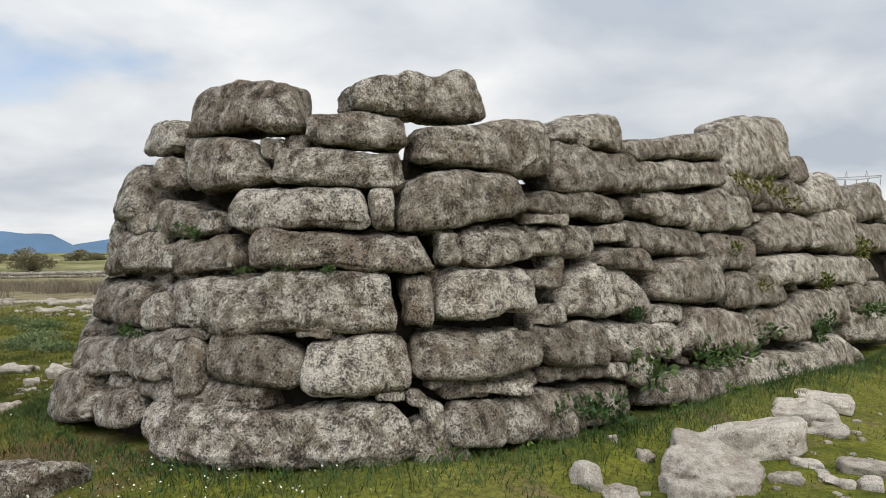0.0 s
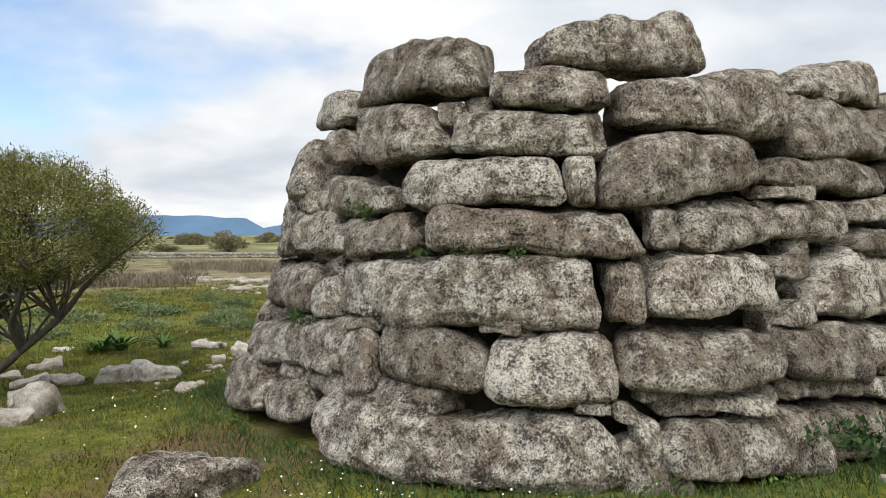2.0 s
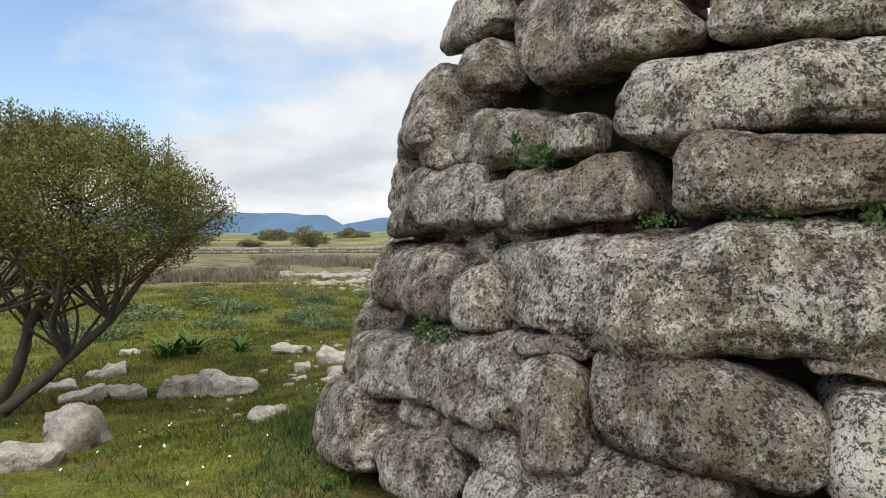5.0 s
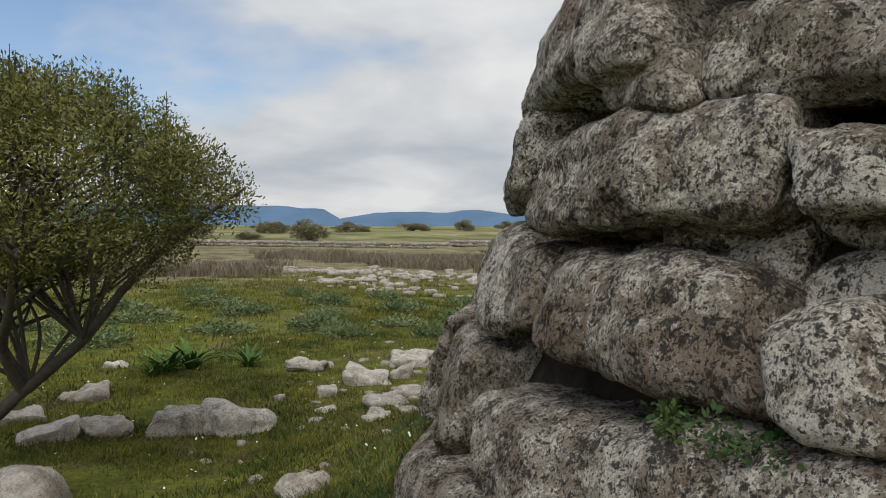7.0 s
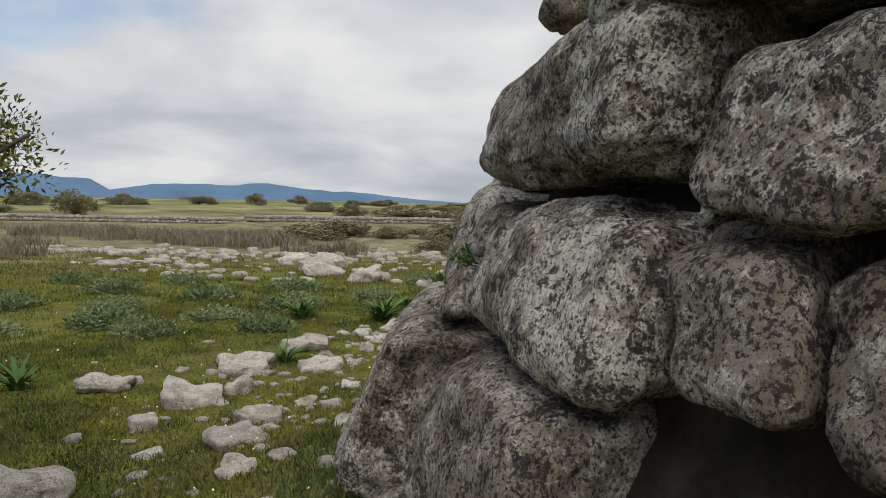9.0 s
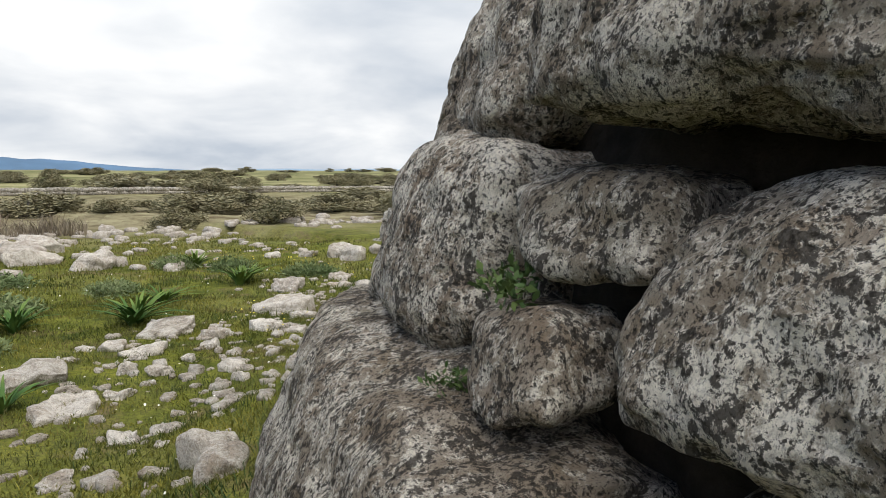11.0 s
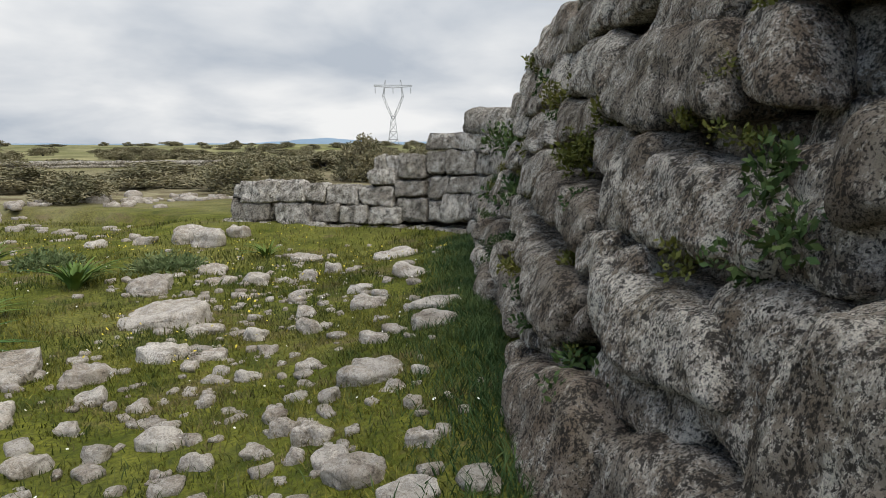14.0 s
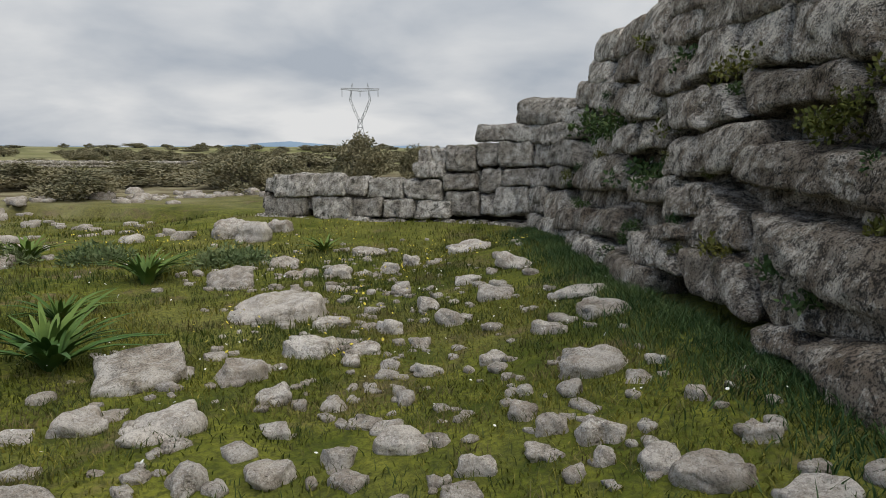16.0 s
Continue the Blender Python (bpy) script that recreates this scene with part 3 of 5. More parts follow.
stone(17.22, 1.315, 0.44, 0.20, 0.00, 0.03, -0.20, -0.06, out=-0.05)
stone(17.22, 1.06, 0.25, 0.19, 0.04, -0.02, -0.10, -0.06, out=-0.01)
stone(14.98, 1.20, 0.33, 0.27, 0.01, -0.11, -0.11, -0.13)
stone(15.11, 1.00, 0.31, 0.17, 0.00, -0.02, 0.05, -0.09, out=-0.22)
stone(14.05, 1.05, 1.33, 0.34, -0.06, -0.03, -0.22, -0.13)
stone(14.22, 0.63, 1.00, 0.29, -0.01, -0.02, -0.13, -0.14)
stone(13.77, 0.10, 1.08, 0.17, 0.34, -0.16, -0.72, -0.68)
# the back of the tower
stone(6.45, 2.55, 0.88, 0.44, -0.07, 0.03, -0.12, -0.14)
stone(7.20, 2.50, 0.62, 0.44, -0.05, 0.03, -0.12, -0.14)
stone(7.98, 2.43, 0.94, 0.44, -0.08, 0.03, -0.12, -0.14)
stone(8.86, 2.36, 0.81, 0.44, -0.07, 0.03, -0.12, -0.14)
stone(9.79, 2.22, 0.77, 0.32, -0.05, 0.03, -0.12, -0.14)
stone(10.51, 2.18, 0.66, 0.32, -0.04, 0.03, -0.12, -0.14)
stone(9.02, 2.56, 0.67, 0.30, -0.07, 0.03, -0.12, -0.14)
stone(9.75, 2.49, 0.79, 0.30, -0.08, 0.03, -0.12, -0.14)
stone(6.55, 2.18, 1.02, 0.31, -0.08, 0.03, -0.23, -0.51)
stone(7.98, 2.07, 0.93, 0.33, -0.05, 0.03, -0.12, -0.14)
stone(8.75, 2.03, 0.61, 0.33, -0.03, 0.03, -0.12, -0.14)
stone(9.49, 1.99, 0.87, 0.33, -0.05, 0.03, -0.12, -0.14)
stone(9.81, 1.74, 1.09, 0.29, 0.02, 0.06, -0.55, -0.55)
stone(10.68, 1.84, 0.66, 0.40, 0.01, 0.03, -0.12, -0.14)
stone(11.34, 1.84, 0.66, 0.40, 0.01, 0.03, -0.12, -0.14)
stone(12.21, 1.76, 0.91, 0.39, -0.10, -0.15, -0.34, -0.10)
stone(13.19, 1.58, 0.84, 0.40, -0.05, 0.11, -0.10, -0.31)
stone(12.06, 1.44, 1.23, 0.25, -0.04, -0.12, -0.29, -0.30)
stone(10.80, 1.40, 1.17, 0.27, 0.01, -0.07, -0.44, -0.39)
stone(8.44, 1.64, 0.93, 0.31, -0.07, 0.03, -0.12, -0.14)
stone(9.45, 1.56, 1.09, 0.31, -0.09, 0.03, -0.12, -0.14)
stone(6.29, 1.90, 0.85, 0.37, -0.07, 0.03, -0.12, -0.14)
stone(7.08, 1.83, 0.73, 0.37, -0.06, 0.03, -0.12, -0.14)
stone(13.14, 1.24, 0.64, 0.24, -0.01, 0.08, -0.21, -0.21)
stone(13.69, 1.11, 0.36, 0.34, -0.03, 0.13, -0.11, -0.18)
stone(9.24, 1.20, 0.69, 0.24, 0.02, 0.03, -0.12, -0.14)
stone(9.94, 1.22, 0.69, 0.24, 0.02, 0.03, -0.12, -0.14)
stone(10.85, 1.02, 0.79, 0.27, 0.06, 0.03, -0.12, -0.14)
stone(11.58, 1.08, 0.67, 0.27, 0.05, 0.03, -0.12, -0.14)
stone(12.61, 0.93, 1.70, 0.22, -0.11, -0.04, 0.00, 0.00, out=0.05)
stone(13.58, 0.79, 0.36, 0.16, 0.02, 0.02, -0.11, 0.00)
stone(7.65, 0.80, 0.66, 0.33, 0.03, 0.03, -0.12, -0.14)
stone(8.40, 0.83, 0.84, 0.33, 0.04, 0.03, -0.12, -0.14)
stone(9.15, 0.86, 0.66, 0.33, 0.03, 0.03, -0.12, -0.14)
stone(10.37, 0.74, 1.05, 0.20, 0.05, -0.01, -0.30, -0.12)
stone(11.20, 0.70, 0.99, 0.20, 0.11, -0.10, -0.27, -0.49)
stone(6.54, 0.31, 0.96, 0.39, 0.14, 0.01, -0.48, -0.48)
stone(7.80, 0.24, 0.90, 0.23, 0.06, 0.03, -0.12, -0.14)
stone(8.57, 0.30, 0.63, 0.23, 0.05, 0.03, -0.12, -0.14)
stone(9.36, 0.36, 0.96, 0.23, 0.07, 0.03, -0.12, -0.14)
stone(11.78, 0.58, 0.77, 0.24, -0.04, -0.06, -0.19, -0.17)
stone(13.01, 0.53, 1.21, 0.28, -0.06, 0.01, -0.61, 0.10, out=0.07)
stone(13.93, 0.67, 0.24, 0.35, 0.01, 0.07, -0.10, -0.12)
stone(10.82, 0.27, 0.94, 0.21, 0.10, 0.00, -0.47, -0.41)
stone(12.01, 0.26, 0.85, 0.27, 0.04, 0.06, -0.36, -0.37)
stone(11.04, 0.44, 0.52, 0.09, 0.06, -0.01, -0.13, -0.21)
stone(12.96, 0.29, 0.88, 0.21, 0.06, -0.17, -0.38, -0.11)
stone(12.82, 0.08, 0.31, 0.12, 0.07, 0.01, -0.10, -0.11)
stone(13.80, 0.09, 1.01, 0.34, 0.11, 0.20, -0.40, -0.16, out=0.13)
stone(13.61, 0.46, 0.31, 0.11, 0.17, 0.06, -0.16, 0.00)
stone(13.87, 1.55, 0.59, 0.39, -0.07, -0.05, -0.31, -0.21)
stone(14.31, 1.56, 0.34, 0.35, -0.07, -0.02, -0.22, -0.16)
stone(5.12, 1.73, 1.05, 0.50, -0.03, 0.02, -0.01, -0.20, soft=0.75, wall=low)
stone(18.62, 2.12, 1.30, 0.54, 0.04, 0.0, 0.0, -0.3, out=0.10)
stone(15.80, 1.77, 1.95, 0.54, 0.0, 0.0, 0.1, 0.0, out=-0.05)
stone(17.70, 1.72, 1.56, 0.46, out=0.06)
stone(17.98, 1.19, 1.16, 0.44, 0.0, 0.08, 0.16, 0.0)
stone(16.16, 1.23, 1.56, 0.51, soft=0.42, out=0.0)
stone(16.25, 0.61, 2.45, 0.68, soft=0.26, out=0.17)
stone(17.98, 0.68, 0.95, 0.56)
stone(16.60, 0.12, 1.15, 0.42)
stone(17.75, 0.15, 1.15, 0.50)
stone(19.20, 1.57, 1.18, 0.36)
stone(15.10, 0.12, 1.60, 0.45)

stone(16.20, 1.52, 0.48, 0.15, out=-0.05)
stone(21.12, 2.41, 0.36, 0.15, out=-0.13)
stone(20.70, 0.56, 0.95, 0.17, out=-0.07)
stone(19.90, 0.57, 0.75, 0.15, out=-0.07)

# upper courses behind the corner and along the back, and the far end of the front
def courses(u0, u1, zs, width, seed, wall=None, wild=1.0, out=None):
    rs = np.random.RandomState(seed)
    for z0, z1 in zip(zs[:-1], zs[1:]):
        u = u0 + rs.uniform(-0.3, 0.1)
        while u < u1:
            w = width * rs.uniform(0.55, 1.5)
            stone(u + w / 2, (z0 + z1) / 2 + rs.uniform(-0.025, 0.025) * wild, w, (z1 - z0) * rs.uniform(0.93, 1.1), rs.uniform(-0.05, 0.05) * wild, rs.uniform(-0.08, 0.08) * wild,
                  rs.uniform(-0.12, 0.12) * wild, rs.uniform(-0.12, 0.12) * wild, out=out, wall=wall)
            u += w


courses(10.6, 15.4, (2.02, 2.38, 2.72), 0.85, 3)
courses(13.2, 15.4, (1.72, 2.03), 0.75, 5)
courses(33.8, 37.0, (0.0, 0.5, 1.0, 1.5, 2.05, 2.5), 1.5, 8)
courses(5.8, 10.4, (-0.1, 0.16), 0.8, 9)
# small chinking stones wedged back in the joints
_rs = np.random.RandomState(19)
for _ in range(70):
    _w = _rs.uniform(0.10, 0.22)
    stone(_rs.uniform(20.4, 32.0), _rs.uniform(0.35, 2.2), _w, _w * _rs.uniform(0.45, 0.8), _rs.uniform(-0.03, 0.03), out=-0.11)
for _u, _z, _w, _h, _o in ((22.25, 0.25, 0.35, 0.36, -0.04), (22.75, 0.60, 0.90, 0.16, -0.08), (23.60, 0.60, 0.80, 0.14, -0.08), (14.90, 0.62, 0.90, 0.50, -0.08),
                          (14.70, 1.05, 0.60, 0.40, -0.10), (14.25, 0.45, 0.80, 0.35, -0.06), (13.3, 0.85, 0.7, 0.3, -0.08), (12.4, 0.45, 0.7, 0.3, -0.08), (11.2, 0.42, 0.7, 0.28, -0.08), (13.2, 0.32, 0.8, 0.3, -0.06)):
    stone(_u, _z, _w, _h, out=_o)
# the low wall, stepping up to meet the tower
stone(0.67, 0.46, 0.90, 0.39, 0.02, -0.01, -0.11, 0.00, wall=low)
stone(1.39, 0.49, 0.53, 0.38, 0.01, -0.00, 0.00, -0.15, wall=low)
stone(1.88, 0.47, 0.46, 0.32, 0.01, -0.00, -0.15, 0.00, wall=low)
stone(2.43, 0.44, 0.65, 0.36, 0.01, -0.00, 0.00, -0.09, wall=low)
stone(3.14, 0.43, 0.75, 0.36, 0.01, -0.01, -0.09, -0.08, wall=low)
stone(0.54, 0.08, 0.84, 0.36, 0.03, -0.01, -0.09, 0.00, wall=low)
stone(1.45, 0.08, 0.82, 0.40, 0.02, -0.01, -0.15, 0.00, wall=low)
stone(2.14, 0.10, 0.56, 0.35, 0.02, -0.00, 0.00, 0.00, wall=low)
stone(2.72, 0.10, 0.59, 0.32, 0.01, -0.00, 0.00, -0.08, wall=low)
stone(3.39, 0.11, 0.65, 0.28, 0.02, -0.01, 0.00, 0.00, wall=low)
stone(3.22, 0.76, 0.58, 0.29, 0.01, -0.00, -0.09, -0.08, wall=low)
stone(3.83, 0.58, 0.63, 0.30, 0.01, -0.01, -0.08, -0.07, wall=low)
stone(3.94, 0.22, 0.69, 0.42, 0.02, -0.01, -0.08, -0.07, wall=low)
stone(3.79, 0.97, 0.55, 0.44, 0.00, -0.01, -0.08, -0.08, wall=low)
stone(4.28, 1.04, 0.43, 0.40, 0.00, -0.01, -0.08, -0.07, wall=low)
stone(4.83, 1.06, 0.67, 0.42, 0.00, -0.02, -0.07, -0.17, wall=low)
stone(4.72, 1.39, 1.55, 0.28, -0.02, -0.02, -0.08, -0.05, wall=low)
stone(4.42, 0.62, 0.42, 0.40, 0.01, -0.01, -0.07, -0.07, wall=low)
stone(4.98, 0.68, 0.70, 0.29, 0.02, -0.01, -0.07, -0.16, wall=low)
stone(4.46, 0.23, 0.35, 0.34, 0.01, -0.01, -0.07, -0.07, wall=low)
stone(4.99, 0.31, 0.79, 0.44, 0.04, -0.03, -0.13, -0.28, wall=low)
stone(5.99, 1.07, 1.65, 0.40, 0.01, -0.06, -0.17, -0.83, wall=low)
stone(6.09, 0.72, 1.70, 0.26, 0.06, -0.06, -0.11, -0.68, wall=low)
stone(5.70, 0.35, 0.52, 0.41, 0.03, -0.03, -0.26, -0.26, wall=low)
stone(5.55, 1.36, 0.80, 0.34, wall=low)
stone(6.10, 1.50, 0.70, 0.40)
courses(0.0, 5.6, (-0.34, -0.06), 0.48, 11, low, 1.0)
courses(0.0, 5.8, (0.04, 0.33, 0.58), 0.30, 12, low, 1.0, -0.16)
courses(3.2, 5.8, (0.58, 0.85, 1.15), 0.30, 13, low, 1.0, -0.16)
# the packing course behind the facing stones of the back
courses(6.2, 15.6, (0.1, 0.42, 0.74, 1.06, 1.38, 1.70, 2.02, 2.3), 0.50, 23, None, 1.5, -0.28)
courses(18.4, 20.6, (1.18, 1.36, 1.52), 0.34, 24, None, 1.5, -0.21)


# the earth and rubble that fill the wall's inside
def infill():
    u = np.linspace(9.0, 36.5, 56)
    edge = on_wall(u, np.full(len(u), 1.7), np.full(len(u), -0.45))
    mid = (edge[::-1] + edge) / 2
    V, F = [], []
    for k in range(9):
        f = k / 8
        ring = edge * (1 - f) + mid * f
        ring[:, 2] = 1.62 + 0.10 * vnoise(ring * 1.7) + 0.06 * vnoise(ring * 5.0) + 0.12 * f
        V.append(ring)
    n = len(u)
    for k in range(8):
        F.extend((k * n + i, k * n + i + 1, k * n + n + i + 1, k * n + n + i) for i in range(n - 1))
    ob = new("infill", mesh_of("infill", np.concatenate(V), F, GROUND))
    tagged(ob, "grassy earth and rubble packed inside the wall", "earth fill", kind="structure")


infill()


# ---- loose stones in the grass ----
_rocks = [0]


def rock(x, y, w, d, h, turn, label="pale lichened limestone lump half sunk in grass", mat=None, slab=False):
    _rocks[0] += 1
    rs = np.random.RandomState(500 + _rocks[0])
    n = 22 if w > 0.5 else (13 if w > 0.18 else 8)
    if slab:
        S, quads = boulder(n, (w * 0.48, d * 0.68, h * 0.60), 40 + _rocks[0] * 2.1, 0.55, 0.07, 12, 0.62, 0.04)
    else:
        S, quads = boulder(n, (w * 0.46, d * rs.uniform(0.56, 0.74), h * (0.60 if w < 0.4 else 0.50)), 40 + _rocks[0] * 2.1, rs.uniform(0.40, 0.75), 0.15, 12, 0.54, rs.uniform(0.10, 0.38))
    # uneven outline, and a flank that runs down into the turf
    bulge = 1 + 0.20 * vnoise(np.stack([np.arctan2(S[:, 1], S[:, 0]) * 1.3, S[:, 0] * 0 + _rocks[0] * 1.7, S[:, 0] * 0], 1))
    S[:, 0] *= bulge
    S[:, 1] *= bulge
    S[:, 2] *= 1 + rs.uniform(-0.45, 0.45) * S[:, 0] / w
    me = mesh_of("rock", S, quads, mat or FIELD_STONE)
    ob = new("rock", me)
    ob.matrix_world = pose(x, y, float(ground_z(x, y)) + h * 0.10, rs.uniform(-12, 12), rs.uniform(-12, 12), turn + rs.uniform(-12, 12))
    tagged(ob, label, "rock", "field stones")
    return ob


rock(-2.59, 12.67, 0.46, 0.29, 0.13, -53)
rock(-2.40, 12.39, 0.11, 0.07, 0.06, -58)
rock(-2.12, 13.39, 0.22, 0.14, 0.07, -49)
rock(-1.62, 13.33, 0.45, 0.28, 0.07, -54)
rock(-1.26, 13.87, 0.43, 0.27, 0.09, -51)
rock(-1.45, 14.56, 0.31, 0.19, 0.09, -45)
rock(-2.18, 14.31, 0.20, 0.12, 0.16, -41)
rock(-3.01, 13.59, 0.23, 0.14, 0.07, -39)
rock(-3.32, 14.44, 0.36, 0.25, 0.13, -29, "pale boulder blotched with dark lichen in grass", DARK_TOP)
rock(-3.88, 14.31, 0.40, 0.25, 0.13, -24)
rock(-2.65, 14.13, 0.15, 0.09, 0.08, -38)
rock(-2.69, 13.35, 0.16, 0.10, 0.07, -45)
rock(-3.02, 14.23, 0.21, 0.13, 0.08, -34)
rock(-3.02, 12.77, 0.12, 0.07, 0.06, -48)
rock(-2.95, 12.52, 0.12, 0.07, 0.08, -52)
rock(-3.27, 12.56, 0.15, 0.09, 0.08, -47)
rock(-3.29, 12.34, 0.18, 0.11, 0.09, -50)
rock(-3.27, 12.11, 0.19, 0.12, 0.13, -54)
rock(-3.33, 11.77, 0.17, 0.10, 0.10, -59)
rock(-3.01, 11.55, 0.15, 0.09, 0.09, -67)
rock(-3.35, 11.56, 0.27, 0.16, 0.11, -63)
rock(-3.80, 12.81, 0.24, 0.15, 0.10, -37)
rock(-3.75, 12.37, 0.14, 0.09, 0.10, -43)
rock(-3.52, 12.22, 0.13, 0.08, 0.06, -49)
rock(-3.42, 11.97, 0.08, 0.05, 0.08, -55)
rock(-4.11, 12.86, 0.17, 0.10, 0.12, -31)
rock(-4.38, 12.92, 0.21, 0.13, 0.08, -26)
rock(-4.66, 13.08, 0.18, 0.11, 0.12, -19)
rock(-4.58, 13.70, 0.44, 0.27, 0.09, -17)
rock(-4.87, 14.00, 0.25, 0.16, 0.12, -11)
rock(-4.15, 13.32, 0.14, 0.09, 0.09, -26)
rock(-3.74, 13.49, 0.14, 0.09, 0.06, -31)
rock(-3.89, 13.60, 0.09, 0.06, 0.05, -28)
rock(-3.96, 13.74, 0.21, 0.13, 0.10, -26)
rock(-3.11, 13.84, 0.13, 0.08, 0.07, -36)
rock(-3.72, 13.02, 0.14, 0.09, 0.06, -36)
rock(-2.78, 11.94, 0.10, 0.06, 0.08, -62)
rock(-2.64, 12.34, 0.18, 0.11, 0.05, -57)
rock(-4.34, 14.70, 0.64, 0.42, 0.15, -16, "flat pale slab with a dark mossy top in grass", DARK_TOP, True)
rock(-3.05, 15.65, 0.82, 0.52, 0.17, -26, "flat pale slab with broken edges lying in the grass", slab=True)
rock(-2.72, 17.10, 0.57, 0.35, 0.19, -23)
rock(-1.65, 15.67, 0.19, 0.12, 0.15, -37)
rock(-2.55, 14.62, 0.24, 0.15, 0.12, -36)
rock(-2.81, 15.02, 0.27, 0.17, 0.10, -31)
rock(-1.94, 17.04, 0.38, 0.23, 0.13, -29)
rock(-1.60, 16.88, 0.28, 0.18, 0.17, -32)
rock(-0.26, 18.23, 0.51, 0.31, 0.14, -34)
rock(-0.95, 16.82, 0.26, 0.16, 0.14, -36)
rock(-1.80, 17.77, 0.34, 0.21, 0.13, -27)
rock(-0.56, 16.89, 0.24, 0.15, 0.19, -38)
rock(0.46, 16.93, 0.73, 0.45, 0.09, -43)
rock(-1.16, 20.83, 0.60, 0.37, 0.41, -23)
rock(-0.93, 20.46, 0.55, 0.34, 0.44, -25)
rock(-0.34, 20.76, 0.40, 0.25, 0.24, -27)
rock(-2.47, 21.41, 0.38, 0.23, 0.12, -16)
rock(-1.74, 21.28, 0.38, 0.24, 0.11, -19)
rock(-5.13, 14.10, 0.19, 0.12, 0.05, -7)
rock(-3.30, 11.21, 0.23, 0.15, 0.05, -71)
rock(-0.48, 15.28, 0.41, 0.25, 0.12, -46)
rock(-3.27, 14.05, 0.15, 0.09, 0.07, -33)
rock(-2.67, 15.94, 0.21, 0.13, 0.13, -28)
rock(-1.93, 14.89, 0.22, 0.14, 0.11, -39)
rock(-1.12, 15.27, 0.27, 0.17, 0.08, -43)
rock(-5.99, 8.67, 0.56, 0.40, 0.34, 36, "pale boulder blotched with dark lichen in grass", DARK_TOP)
rock(-6.48, 8.56, 0.60, 0.41, 0.30, 40, "pale boulder blotched with dark lichen in grass", DARK_TOP)
rock(-7.19, 7.95, 0.44, 0.27, 0.18, 49)
rock(-7.01, 8.27, 0.53, 0.33, 0.19, 46)
rock(-8.12, 9.11, 0.48, 0.30, 0.17, 47)
rock(-6.14, 6.83, 0.44, 0.27, 0.21, 51)
rock(-4.41, 7.09, 0.26, 0.16, 0.13, 31)
rock(-6.71, 11.06, 0.59, 0.36, 0.15, 30)
rock(-5.80, 10.82, 0.64, 0.39, 0.14, 25)
rock(-5.91, 12.08, 0.37, 0.23, 0.15, 23)
rock(-5.69, 11.73, 0.42, 0.26, 0.19, 22)
rock(-5.92, 10.07, 0.21, 0.13, 0.13, 29)
rock(-5.57, 9.42, 0.21, 0.13, 0.05, 29)
rock(-4.97, 9.50, 0.39, 0.24, 0.12, 24)
rock(-4.77, 8.79, 0.27, 0.17, 0.07, 25)
rock(-8.94, 10.33, 0.30, 0.19, 0.09, 45)
rock(-7.91, 8.24, 0.41, 0.25, 0.16, 51)
rock(-5.69, 6.47, 0.43, 0.34, 0.44, 49)
rock(-5.37, 5.81, 0.44, 0.27, 0.20, 52)
rock(-2.76, 4.56, 0.90, 0.56, 0.36, 33, "grey-brown angular boulder lying in the grass by the corner", STONE)
rock(2.35, 5.58, 0.93, 0.58, 0.22, -24, "flat pale slab with broken edges lying in the grass", slab=True)
rock(1.83, 4.76, 0.79, 0.49, 0.24, -22, "flat pale slab with broken edges lying in the grass", slab=True)
rock(0.93, 4.62, 0.24, 0.15, 0.16, -12)
rock(3.43, 6.62, 0.55, 0.34, 0.17, -28, "flat pale slab with broken edges lying in the grass", slab=True)
rock(3.93, 7.16, 0.60, 0.37, 0.14, -30, "flat pale slab with broken edges lying in the grass", slab=True)
rock(1.60, 4.47, 0.44, 0.27, 0.13, -21, "flat pale slab with broken edges lying in the grass", slab=True)
rock(1.10, 4.52, 0.27, 0.17, 0.05, -15)
rock(1.28, 5.30, 0.09, 0.06, 0.07, -14)
rock(1.45, 5.08, 0.14, 0.09, 0.10, -17)
rock(1.13, 5.80, 0.15, 0.09, 0.08, -12)
rock(3.42, 6.14, 0.35, 0.22, 0.10, -30, "flat pale slab with broken edges lying in the grass", slab=True)
rock(3.02, 5.02, 0.39, 0.24, 0.10, -32, "flat pale slab with broken edges lying in the grass", slab=True)
rock(2.67, 5.13, 0.24, 0.15, 0.07, -29)
rock(2.65, 4.74, 0.27, 0.17, 0.05, -30)
rock(2.83, 4.66, 0.18, 0.11, 0.08, -32)
rock(2.30, 4.73, 0.20, 0.12, 0.07, -27)
rock(-4.02, 10.47, 0.33, 0.21, 0.23, -1)
rock(-3.52, 10.39, 0.23, 0.14, 0.16, -9)
rock(-5.36, 12.95, 0.59, 0.37, 0.17, 11)
rock(-5.78, 20.36, 0.68, 0.42, 0.39, 7)
rock(-6.96, 21.64, 1.12, 0.70, 0.31, 11)
rock(-7.53, 23.82, 1.29, 0.80, 0.34, 11)
rock(-4.99, 12.13, 0.52, 0.32, 0.09, 9)
rock(-4.67, 12.34, 0.25, 0.15, 0.07, 6)
rock(-4.55, 11.35, 0.23, 0.14, 0.07, 5)
rock(-4.84, 10.80, 0.22, 0.14, 0.05, 10)
rock(-5.10, 10.25, 0.40, 0.25, 0.11, 15)
rock(-5.53, 11.07, 0.26, 0.16, 0.16, 17)
rock(-5.71, 11.96, 0.51, 0.31, 0.19, 16)
rock(-4.30, 9.69, 0.22, 0.13, 0.07, 4)
rock(-3.99, 10.21, 0.28, 0.17, 0.18, -1)
